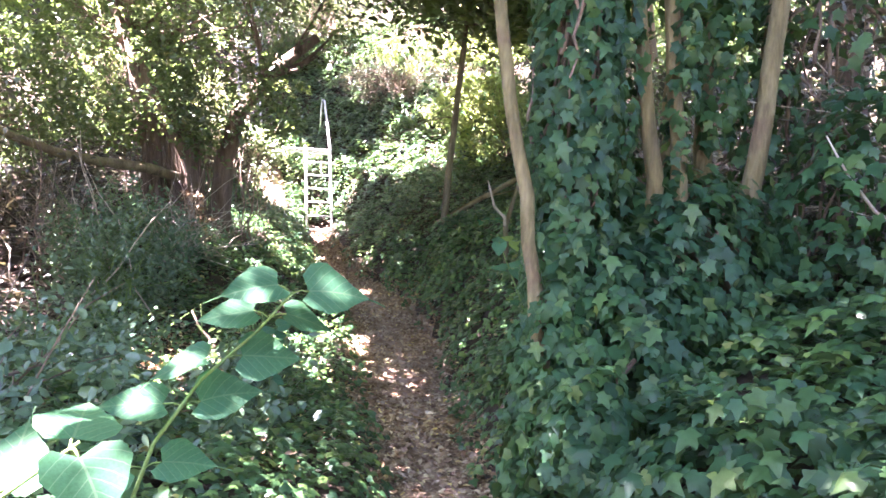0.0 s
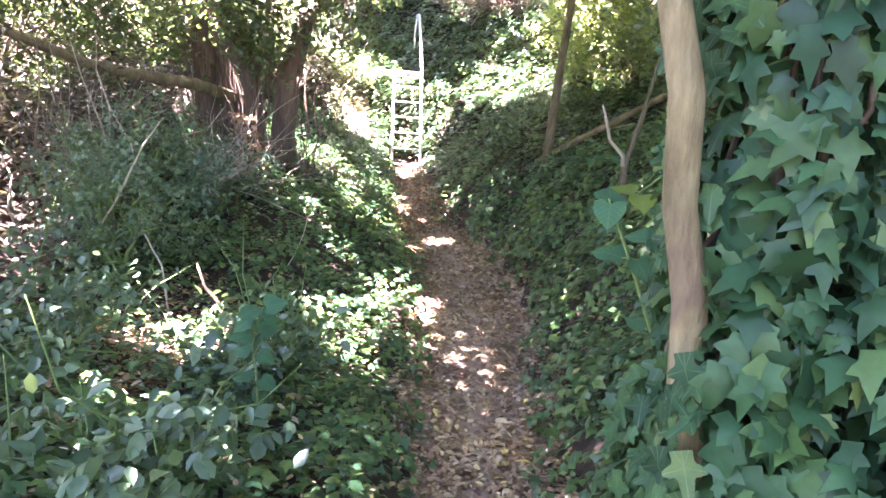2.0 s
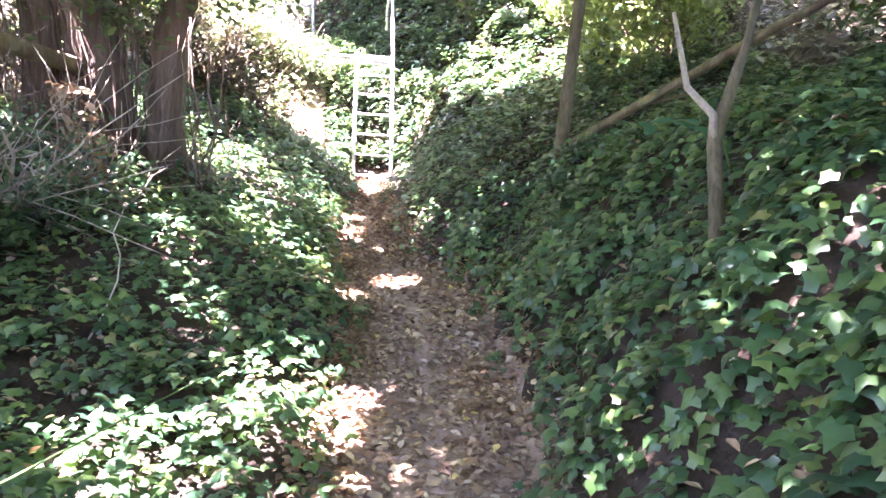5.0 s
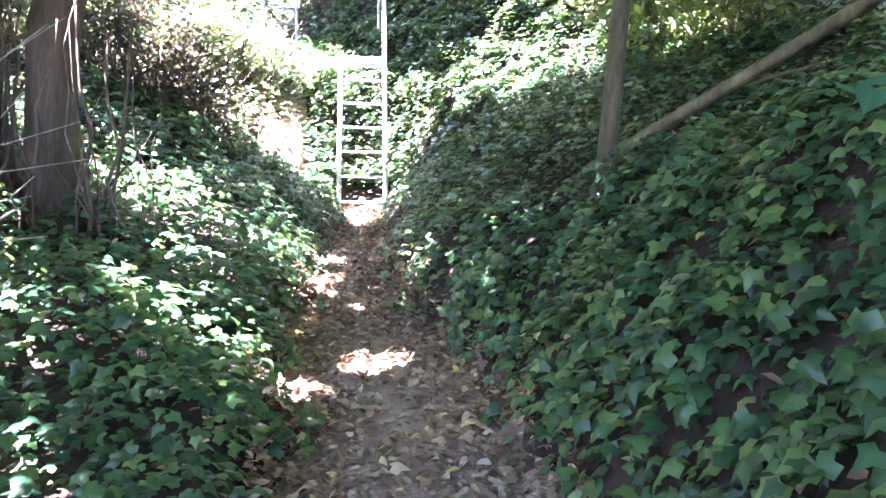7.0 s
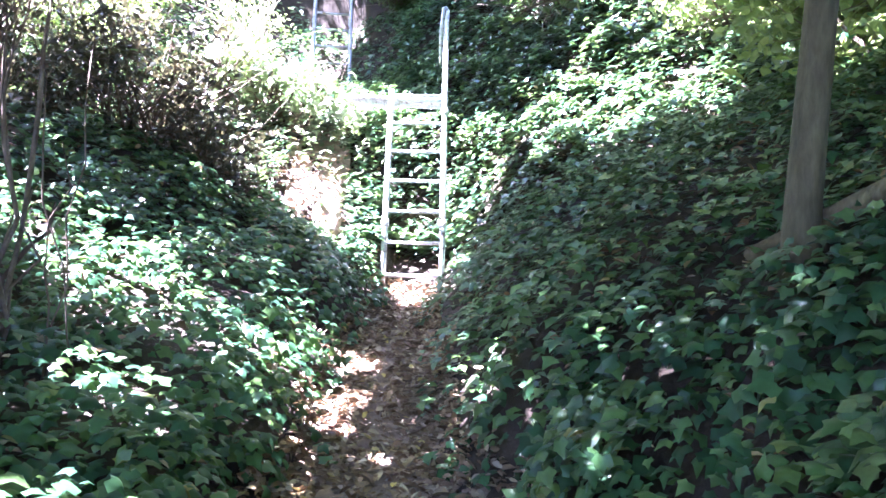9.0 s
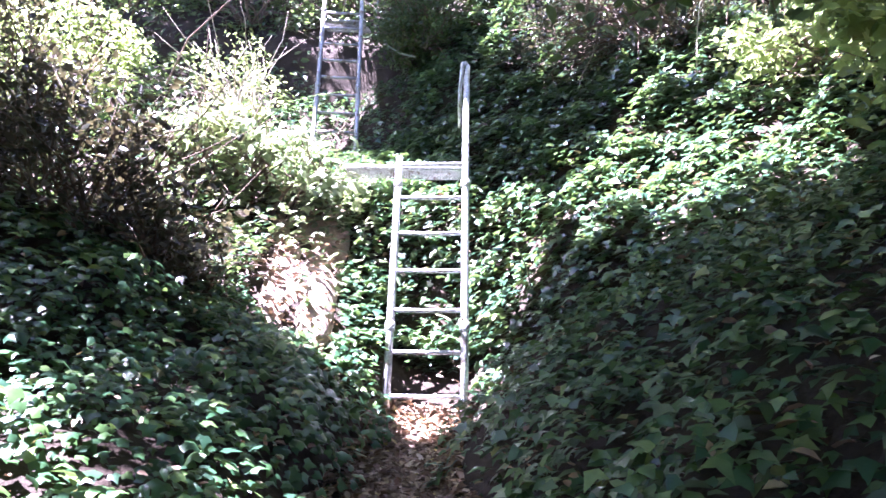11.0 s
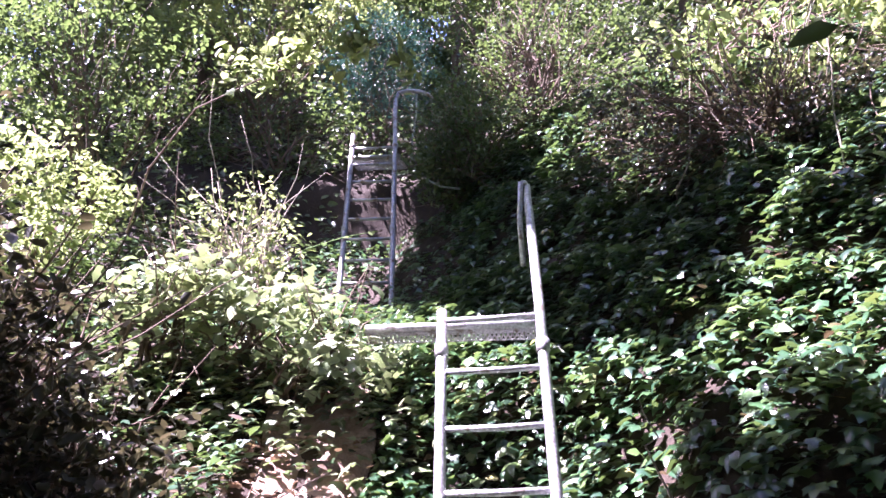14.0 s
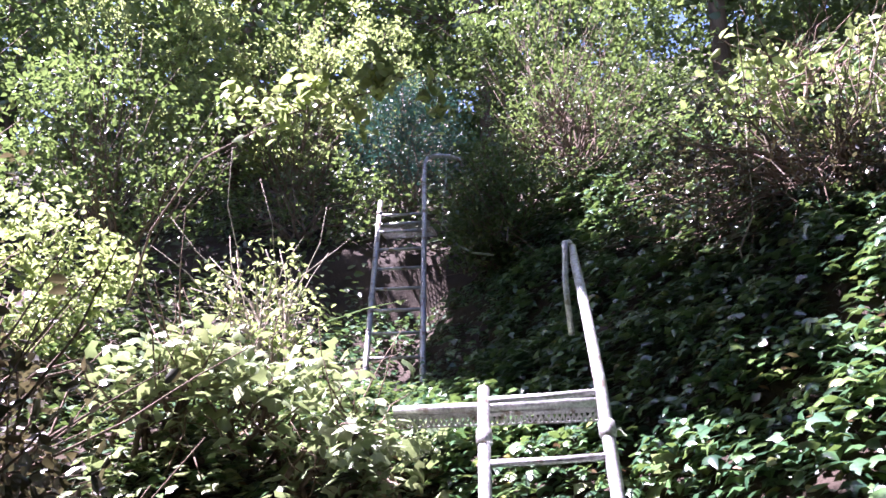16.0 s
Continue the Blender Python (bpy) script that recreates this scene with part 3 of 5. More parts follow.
high, gl, gr, gt = ladder("ladder", (-1.672, 15.74, 2.777), (-1.180, 15.77, 2.777), (-0.0310, 0.1625, 0.2380), 10, 0.85,
                          [(-1.56, 17.70, 5.45), (-1.58, 17.83, 5.72), (-1.55, 17.88, 5.82), (-1.45, 17.9, 5.85), (-1.30, 17.92, 5.84), (-1.18, 17.95, 5.80), (-1.13, 17.97, 5.72)], 0.027, dull_steel_mat, "weathered steel tube ladder up to a hillside ledge")
gtop = gl + gt * 9
grating(high, gtop + Vector((-0.06, 0.05, -0.10)), (0.60, 0, 0), (0, 0.45, 0), dull_steel_mat, 14, 10)

# hose looping down from the upper handrail
hose_pts = [(-1.33, 17.9, 5.80), (-1.32, 17.8, 5.5), (-1.33, 17.6, 5.1), (-1.30, 17.4, 4.8), (-1.2, 17.25, 4.66), (-1.08, 17.05, 4.5), (-0.9, 16.9, 4.36), (-0.68, 16.8, 4.3)]
tagged(part("hose", mesh_of("hose", *tube_data(hose_pts, 0.011, 8), hose_mat)), "thin pale green hose hanging from the upper handrail", "hose")

# concrete retaining slab behind the upper ladder
cv, cf = [], []
for i in range(25):
    for k in range(7):
        u, w = i / 24, k / 6
        x = -3.9 + 2.3 * u
        topz = 4.62 + 0.20 * max(0, u - 0.55) + 0.015 * math.sin(9 * u)
        cv.append((x, 17.32 + 0.55 * w + 0.012 * rng.standard_normal(), 3.5 + (topz - 3.5) * w + 0.008 * rng.standard_normal()))
for i in range(24):
    cf += [(i * 7 + k, (i + 1) * 7 + k, (i + 1) * 7 + k + 1, i * 7 + k + 1) for k in range(6)]
wall_me = mesh_of("retaining_wall", lie(cv), cf, concrete_mat, False)
wall_ob = tagged(part("retaining_wall", wall_me), "weathered concrete retaining slab, stained and sunlit", "concrete wall", kind="structure")
thick = wall_ob.modifiers.new("thick", "SOLIDIFY")
thick.thickness, thick.offset = 0.22, -1


# ---- trees ----
def clump_points(centre, radii, clumps, each, spread, shell=0.55):
    """Leaf places gathered in clumps inside an ellipsoid, more towards its skin."""
    d = unit(rng.normal(0, 1, (clumps, 3))) * (shell + (1 - shell) * rng.random((clumps, 1)) ** 0.7)
    c = np.array(centre) + d * np.array(radii)
    pos = np.repeat(c, each, 0) + rng.normal(0, 1, (clumps * each, 3)) * np.array(spread)
    return c, pos


LIT = [((0.30, 6.7, 0.25), 0.2), ((0.05, 6.3, 0.3), 0.3), ((-0.35, 5.6, 0.35), 0.36), ((-1.0, 6.2, 0.35), 0.14), ((-0.5, 6.9, 0.5), 0.2), ((-0.2, 4.9, 0.3), 0.22), ((-1.25, 4.6, 0.25), 0.48), ((-1.4, 3.9, 0.3), 0.22), ((-0.95, 3.4, 0.4), 0.2), ((-0.05, 8.9, 0.5), 0.12),
       ((-0.1, 9.45, 0.57), 0.14), ((-0.3, 8.0, 0.6), 0.2), ((-1.3, 8.2, 1.5), 0.18), ((-0.6, 9.0, 1.0), 0.2), ((-0.9, 10.0, 1.4), 0.32), ((-0.7, 7.7, 0.7), 0.2),
       ((-1.0, 12.9, 2.1), 0.8), ((-1.5, 13.6, 2.9), 1.2), ((-0.4, 13.3, 2.6), 0.8), ((0.1, 13.6, 3.0), 0.32), ((1.6, 12.75, 2.6), 0.35), ((2.2, 12.9, 3.0), 0.5), ((1.3, 13.0, 2.8), 0.2), ((-2.4, 17.35, 4.4), 0.9), ((-3.0, 17.35, 4.4), 1.1), ((-2.7, 15.4, 4.3), 1.1),
       ((-2.5, 14.2, 3.8), 0.8), ((-3.5, 17.0, 6.0), 1.4), ((2.3, 16.3, 6.2), 1.5), ((4.6, 16.0, 6.6), 1.6), ((3.2, 15.0, 5.6), 0.5), ((2.5, 13.4, 3.4), 0.4), ((3.2, 13.9, 4.2), 0.6), ((3.0, 12.2, 4.0), 0.6),
       ((-2.5, 14.8, 3.6), 0.7), ((-2.2, 12.0, 3.2), 0.3), ((-0.5, 9.4, 3.4), 0.25), ((-1.5, 8.6, 3.0), 0.12), ((2.8, 11.2, 3.4), 0.5),
       ((-0.95, 12.55, 1.8), 0.75), ((-0.2, 12.9, 2.3), 0.3), ((-0.5, 12.9, 2.8), 0.3), ((-1.35, 13.1, 2.7), 0.7), ((0.2, 17.7, 6.3), 1.0), ((1.0, 16.9, 6.4), 0.5), ((0.2, 19.5, 8.3), 1.3), ((-3.8, 19.2, 7.8), 1.8), ((-2.0, 18.4, 6.6), 0.8), ((3.6, 16.2, 6.3), 1.4),
       ((2.4, 12.5, 2.8), 0.25), ((3.0, 12.3, 3.0), 0.25), ((2.4, 15.4, 5.2), 1.1), ((3.8, 15.2, 5.3), 1.1), ((-1.7, 13.7, 3.0), 0.8), ((-0.75, 12.6, 3.9), 0.55), ((3.0, 15.0, 4.7), 0.8), ((-0.3, 13.3, 2.85), 0.6)]
# flecks of sun all over the hillside and in the old tree's leaves
for k in range(130):
    x, y = rng.uniform(-4.2, 0), rng.uniform(12.6, 17.2)
    LIT.append(((x, y, float(land(x, y, 1.0))), rng.uniform(0.05, 0.18)))
for k in range(170):
    x, y = rng.uniform(-0.2, 4.4), rng.uniform(12.5, 16.6)
    if x < 1.5 and y > 13.8:
        continue
    LIT.append(((x, y, float(land(x, y, 1.0))), rng.uniform(0.09, 0.2)))
for k in range(60):
    LIT.append(((rng.uniform(-4.0, -0.6), rng.uniform(7.8, 10.4), rng.uniform(2.3, 4.2)), rng.uniform(0.07, 0.24)))
for k in range(90):
    LIT.append(((rng.uniform(-0.2, 4.2), rng.uniform(15.0, 17.8), rng.uniform(4.3, 6.6)), rng.uniform(0.12, 0.3)))
# wide breaks in the canopy over the open hillside
SUNNY = [((-2.0, 13.6, 2.9), 1.3), ((-3.1, 15.6, 4.2), 1.2), ((-3.6, 17.2, 5.4), 1.6), ((-1.9, 12.7, 2.2), 0.5), ((-2.9, 17.4, 4.3), 0.8), ((-0.9, 12.9, 2.2), 0.75),
         ((1.7, 12.9, 2.7), 0.68), ((2.8, 13.4, 3.4), 0.6), ((3.3, 15.8, 5.6), 1.6), ((0.1, 13.2, 2.7), 0.45), ((3.9, 14.6, 4.6), 0.8), ((2.6, 14.6, 4.3), 0.5)]


# ground kept in shade by crowns added towards the sun
DARK = [((-1.0, 16.2, 3.8), 0.8), ((-0.75, 17.2, 4.6), 0.75), ((-0.4, 15.4, 3.6), 0.55), ((1.5, 10.4, 1.9), 0.6), ((0.8, 12.3, 1.7), 0.4), ((0.5, 8.9, 0.45), 0.25), ((1.7, 7.9, 0.9), 0.5), ((1.05, 2.1, 1.5), 0.45), ((1.7, 6.8, 1.2), 0.45), ((-1.95, 4.0, 1.0), 0.5), ((-1.6, 2.2, 0.9), 0.6), ((-1.8, 5.7, 1.4), 0.5)]


def in_gap(pos, grow=1.0, wide=True):
    """Leaves that would stand between the sun and the open patches of the canopy."""
    s = np.array(SUN)
    pos = lie(pos)
    hit = np.zeros(len(pos), bool)
    for c, r in LIT + (SUNNY if wide else []):
        v = pos - lie([c])[0]
        along = v @ s
        off = np.linalg.norm(v - along[:, None] * s, axis=1)
        hit |= (along > 0.6) & (off < r * grow * rng.uniform(0.75, 1.25, len(pos)))
    for c, r in DARK:
        v = pos - lie([c])[0]
        hit &= np.linalg.norm(v - (v @ s)[:, None] * s, axis=1) > r
    return hit


def tree(name, label, trunk_pts, radii, mat, crowns, leaf_size, leaf_mat, shape=OVAL_LEAF, gaps=True, sides=10, limbs=True, spread=(0.2, 0.2, 0.13)):
    thing = tagged(new(name), label, "tree")
    part("trunk", mesh_of("trunk", *tube_data(trunk_pts, radii, sides, 0.10), mat), thing)
    pts_all = []
    top = Vector(trunk_pts[-1])
    for centre, rad, clumps, each in crowns:
        c, pos = clump_points(centre, rad, clumps, each, spread)
        pts_all.append(pos)
        if limbs:
            hub = Vector(centre) - Vector((0, 0, rad[2] * 0.5))
            start = Vector(trunk_pts[-2]).lerp(top, rng.random())
            r = radii[-1]
            limb = part("limb", mesh_of("limb", *tube_data(bend(start, hub, 0.15, 5, 0.06), [r * 0.9, r * 0.8, r * 0.7, r * 0.55, r * 0.45, r * 0.35], 7), mat), thing)
            for k in range(0, clumps, max(1, clumps // 14)):
                part("twig", mesh_of("twig", *tube_data(bend(hub, c[k], 0.1, 3, 0.05), [r * 0.3, r * 0.2, 0.008, 0.004], 4), mat), limb)
    pos = np.concatenate(pts_all)
    if gaps:
        pos = pos[~in_gap(pos)]
    face = rng.normal(0, 0.55, (len(pos), 3)) + np.array((0, 0, 0.8))
    part("crown", leaf_mesh("crown", shape, pos, face, leaf_size * rng.uniform(0.6, 1.3, len(pos)), leaf_mat), thing)
    return thing


def gz(x, y):
    return float(land(x, y))


def rise(x, y, points):
    """Trunk points from the soil at x, y through (dx, dy, z)."""
    return [(x, y, gz(x, y) - 0.15)] + [(x + a, y + b, z) for a, b, z in points]


# slim tree on the shaded bank; its third crown is added to darken the bank
tree("tree", "slim grey-brown tree standing in ivy on the bank", rise(1.83, 9.06, [(0.0, -0.01, 1.7), (0.03, -0.03, 2.35), (0.09, -0.05, 3.3), (0.2, 0.0, 4.6), (0.4, 0.1, 6.0)]), [0.075, 0.062, 0.055, 0.05, 0.042, 0.03], grey_bark_mat,
     [((1.9, 9.6, 5.6), (1.7, 1.5, 0.9), 110, 34), ((2.9, 8.2, 5.2), (1.4, 1.4, 0.7), 70, 34), ((1.0, 11.1, 6.3), (1.6, 1.3, 0.6), 150, 34)], 0.10, canopy_mat)
# ivy-clad group of stems beside the path
stems = tagged(new("ivy_clad_tree"), "clump of pale bare stems wrapped in large ivy leaves", "tree")
for x, y, pts, r in ((0.95, 1.6, [(-0.05, 0, 1.2), (-0.15, 0, 1.77), (-0.27, 0, 2.4), (-0.42, 0.05, 3.4), (-0.5, 0.1, 4.6)], 0.042),
                     (1.28, 1.85, [(-0.02, 0, 1.6), (-0.03, 0, 2.3), (-0.08, 0, 2.9), (-0.2, 0, 4.5)], 0.055),
                     (1.56, 1.8, [(-0.01, 0, 1.6), (-0.05, 0, 2.1), (-0.16, 0, 2.8), (-0.3, 0.1, 4.5)], 0.052),
                     (1.66, 1.76, [(-0.0, 0, 1.6), (-0.03, 0, 2.1), (-0.11, 0, 2.8), (-0.2, 0.2, 4.6)], 0.05),
                     (1.95, 2.0, [(-0.02, 0, 1.6), (-0.05, 0, 2.4), (-0.07, 0, 2.9), (-0.1, 0, 4.6)], 0.062),
                     (1.98, 1.75, [(0.0, 0, 1.6), (0.04, 0, 2.0), (0.14, 0, 2.7), (0.3, 0, 4.4)], 0.06),
                     (1.8, 2.2, [(0, 0, 1.6), (0.0, 0, 2.4), (0.02, 0, 3.0), (0.1, 0, 4.6)], 0.06), (1.42, 2.0, [(0, 0, 1.6), (-0.08, 0, 2.3), (-0.05, 0, 2.9), (-0.2, 0, 4.4)], 0.03), (2.12, 1.95, [(0, 0, 1.6), (0.08, 0, 2.3), (0.1, 0, 2.9), (0.3, 0, 4.4)], 0.035)):
    pts = rise(x, y, pts)
    fine = []
    for p, q in zip(pts, pts[1:]):
        fine += [Vector(p).lerp(Vector(q), k / 3) + Vector(rng.normal(0, 0.008, 3)) for k in range(3)]
    pts = fine + [pts[-1]]
    part("stem", mesh_of("stem", *tube_data(pts, [r * 1.05] + [r * (0.95 - 0.025 * i) for i in range(len(pts) - 1)], 12, 0.09), pale_bark_mat), stems)


def on_ellipsoid(centre, radii, n, low=-0.9):
    d = unit(rng.normal(0, 1, (n, 3)))
    d = d[d[:, 2] > low]
    c, r = np.array(centre), np.array(radii)
    return c + d * r * (1 + rng.normal(0, 0.05, (len(d), 1)) + 0.07 * np.sin(9 * d[:, :1] + 7 * d[:, 2:])), unit(d / r)


mantle = [((0.94, 1.56, 1.15), (0.13, 0.13, 0.55), 420), ((1.35, 1.72, 0.75), (0.56, 0.60, 1.0), 6200), ((1.02, 1.72, 2.3), (0.20, 0.28, 1.4), 3200), ((1.75, 1.85, 1.2), (0.66, 0.56, 0.85), 5000), ((2.5, 1.8, 2.2), (0.26, 0.3, 1.3), 380), ((1.27, 1.78, 2.6), (0.11, 0.13, 1.2), 620), ((1.60, 1.74, 2.75), (0.07, 0.10, 0.8), 260), ((1.92, 1.88, 2.95), (0.14, 0.12, 0.7), 480), ((2.2, 1.9, 2.3), (0.16, 0.2, 0.7), 380), ((1.5, 2.0, 1.75), (0.4, 0.2, 0.45), 800), ((1.0, 1.25, 0.45), (0.30, 0.35, 0.75), 1700), ((1.55, 0.5, 0.6), (0.75, 0.8, 0.75), 4200), ((1.8, 2.1, 3.3), (0.6, 0.25, 0.4), 600), ((1.35, 2.1, 2.5), (0.10, 0.1, 0.8), 400), ((2.5, 1.3, 1.6), (0.5, 0.7, 1.0), 2400)]
mp, mn = [], []
for c, r, n in mantle:
    p, q = on_ellipsoid(c, r, n)
    mp.append(p), mn.append(q)
mp, mn = np.concatenate(mp), np.concatenate(mn)
face = mn * 0.9 + np.array((0, -0.2, 0.35)) + rng.normal(0, 0.42, mp.shape)
tipdir = np.array((0, 0, -1.0)) + rng.normal(0, 0.45, mp.shape)
keep = mp[:, 0] > 0.76
mp, face, tipdir = mp[keep], face[keep], tipdir[keep]
near = (mp[:, 0] < 1.12) & (mp[:, 1] > 0.9) & (mp[:, 1] < 2.0) & (mp[:, 2] > 1.1) & (mp[:, 2] < 2.3)
pick = np.where(near)[0]
pick = pick[np.argsort(mp[pick, 0])][:295]
rest = np.setdiff1d(np.arange(len(mp)), pick)
part("ivy_foliage", leaf_mesh("ivy_foliage", lobed(13, 0.08, 0.22), mp[rest], face[rest], 0.06 * rng.uniform(0.5, 1.4, len(rest)), ivy_mantle_mat, tipdir[rest]), stems, "glossy dark ivy leaves")
# soil-dark heart of the clump behind its leaves, made of crossing ivy stems
vines = []
for c, r, n in mantle[1:5]:
    for k in range(26):
        p, q = on_ellipsoid(c, np.array(r) * 0.86, 2, -2)
        vines.append(tube_data(bend(p[0], p[1], 0, 7, 0.012, Vector(q[0]) * 0.04), [0.011, 0.011, 0.01, 0.009, 0.008, 0.007, 0.006, 0.004], 5))
part("ivy_tangle", mesh_of("ivy_tangle", *join(vines), twig_mat), stems, "brown woody ivy stems")


def place_leaf(me, parent, pos, normal, tip, size, name="leaf"):
    n = Vector(normal).normalized()
    t = Vector(tip)
    t = (t - n * t.dot(n)).normalized()
    a = t.cross(n)
    ob = new(name, me)
    ob.parent = parent
    ob.matrix_basis = Matrix.Translation(lie([pos])[0]) @ Matrix((a, t, n)).transposed().to_4x4() @ Matrix.Diagonal((size, size, size, 1))
    return ob


def rounded(shape, mat, name, curl=1.0):
    v = shape[0].copy()
    v[:, 2] *= curl
    return mesh_of(name, v, shape[1], mat)


ivy_one = [mesh_of("ivy_leaf", *lobed(25, k, h), ivy_single_mat) for k, h in ((0.08, 0.18), (-0.05, 0.3), (0.15, 0.1))]
for i in pick:
    place_leaf(ivy_one[i % 3], stems, mp[i], face[i], tipdir[i], 0.055 * rng.uniform(0.65, 1.4), "ivy_leaf")

# forked sapling on the bank
tree("sapling", "thin forked sapling with sparse leaves on the ivy bank", rise(1.98, 6.0, [(0, 0, 1.2), (0.01, 0.2, 1.72), (0.16, 0.3, 2.2), (0.32, 0.5, 2.8)]), [0.04, 0.036, 0.032, 0.02, 0.012], grey_bark_mat,
     [((2.35, 6.5, 2.8), (0.4, 0.4, 0.25), 10, 10)], 0.085, bush_mat, limbs=False)
tagged(part("branch", mesh_of("branch", *tube_data(bend((1.985, 6.2, 1.70), (1.72, 6.1, 2.25), 0, 4, 0.02), [0.024, 0.02, 0.016, 0.012, 0.008], 7), pale_twig_mat)), "broken pale fork caught against the sapling", "branch")

# fallen pole resting on the ivy
tagged(part("fallen_branch", mesh_of("fallen_branch", *tube_data([(1.72, 9.25, 1.5), (1.95, 9.04, 1.66), (2.2, 8.8, 1.86), (2.475, 8.52, 2.06), (2.9, 8.1, 2.4), (3.5, 7.5, 2.85)], [0.036, 0.042, 0.04, 0.038, 0.034, 0.026], 9, 0.14), pale_bark_mat)), "long dead branch fallen across the ivy bank", "branch")
tagged(part("fallen_branch", mesh_of("fallen_branch", *tube_data(bend((2.35, 8.63, 1.96), (2.8, 8.45, 2.1), 0, 3, 0.01), [0.016, 0.014, 0.01, 0.006], 6), pale_bark_mat)), "snapped side twig on the fallen branch", "branch")

# old tree wrapped in hanging roots
old = tagged(new("old_tree"), "old leaning tree hung with vines and dry roots", "tree")
stem_a = rise(-1.55, 9.05, [(-0.02, 0, 1.6), (-0.12, -0.05, 2.4), (-0.45, -0.05, 3.1), (-0.85, 0.05, 3.9), (-1.3, 0.2, 5.2)])
stem_b = rise(-1.15, 9.15, [(0.0, 0, 1.6), (0.02, 0, 2.3), (0.12, 0.05, 3.0), (0.35, 0.1, 3.6), (0.9, 0.3, 4.3)])
part("trunk", mesh_of("trunk", *tube_data(stem_a, [0.3, 0.24, 0.22, 0.2, 0.18, 0.12], 14, 0.14), bark_mat), old)
part("trunk", mesh_of("trunk", *tube_data(stem_b, [0.22, 0.16, 0.14, 0.12, 0.10, 0.07], 12, 0.14), bark_mat), old)
part("trunk", mesh_of("trunk", *tube_data(rise(-1.95, 8.95, [(-0.05, 0, 1.5), (-0.1, 0, 2.4), (-0.3, 0, 3.2), (-0.5, 0, 4.4)]), [0.2, 0.15, 0.14, 0.12, 0.09], 12, 0.14), bark_mat), old)
low_branch = [(-1.65, 8.85, 2.0), (-2.0, 8.3, 2.12), (-2.45, 7.8, 2.18), (-2.806, 7.445, 2.255), (-3.3, 7.1, 2.42), (-4.1, 6.7, 2.7), (-5.2, 6.2, 3.0)]
part("low_branch", mesh_of("low_branch", *tube_data(low_branch, [0.075, 0.07, 0.062, 0.055, 0.05, 0.04, 0.03], 9, 0.12), pale_bark_mat), old, "bare horizontal limb")
for k in range(170):
    a = rng.uniform(0, 2 * math.pi)
    cx, cy = (-1.55, 9.0) if k % 3 else (-1.15, 9.1)
    if k % 5 == 0:
        cx, cy = -1.95, 8.9
    r = rng.uniform(0.2, 0.34)
    x0, y0 = cx + r * math.cos(a), cy - abs(r * math.sin(a))
    z1 = rng.uniform(1.6, 3.1)
    p = bend((x0 + rng.normal(0, 0.08), y0, gz(x0, y0) - 0.05), (x0 - (0.18 if cx < -1.3 else 0.0) * (z1 - 1.5) + rng.normal(0, 0.06), y0 + 0.1, z1), 0, 6, 0.022)
    w = rng.choice((0.004, 0.005, 0.007, 0.011))
    part("hanging_root", mesh_of("hanging_root", *tube_data(p, [w * 1.2, w, w, w, w * 0.9, w * 0.8, w * 0.5], 5, 0.15), bark_mat if k % 2 else twig_mat), old)
c1, p1 = clump_points((-2.2, 9.3, 4.9), (2.0, 1.6, 1.0), 130, 34, (0.2, 0.2, 0.14))
c2, p2 = clump_points((-0.6, 9.6, 4.7), (1.2, 1.2, 0.7), 50, 34, (0.2, 0.2, 0.14))
c3, p3 = clump_points((-2.6, 8.6, 3.4), (1.5, 0.9, 0.95), 190, 34, (0.16, 0.16, 0.14))
c4, p4 = clump_points((-1.25, 8.65, 3.1), (0.75, 0.5, 0.8), 110, 30, (0.13, 0.13, 0.14))
pos = np.concatenate([p1, p2, p3, p4])
pos = pos[~in_gap(pos)]
part("crown", leaf_mesh("crown", OVAL_LEAF, pos, rng.normal(0, 0.6, pos.shape) + np.array((0, 0, 0.7)), 0.085 * rng.uniform(0.6, 1.3, len(pos)), bush_mat), old)
hub = [tube_data(bend((-2.4, 9.1, 3.9), c, 0.1, 3, 0.05), [0.05, 0.03, 0.015, 0.005], 5) for c in c1[::7]] + [tube_data(bend((-0.8, 9.25, 3.6), c, 0.1, 3, 0.05), [0.04, 0.03, 0.015, 0.005], 5) for c in c2[::5]]
for piece in hub:
    part("limb", mesh_of("limb", *piece, bark_mat), old)

# unseen crowns added sunward of each DARK spot, the upper ladder's included
toward = TURN.T @ np.array(SUN)
shade_crowns = [(tuple(np.array(c) + (toward if c[1] > 12 else np.array(SUN)) * 5.2), (r * 1.2, r * 1.2, 0.45), int(150 * r), 46) for c, r in DARK]
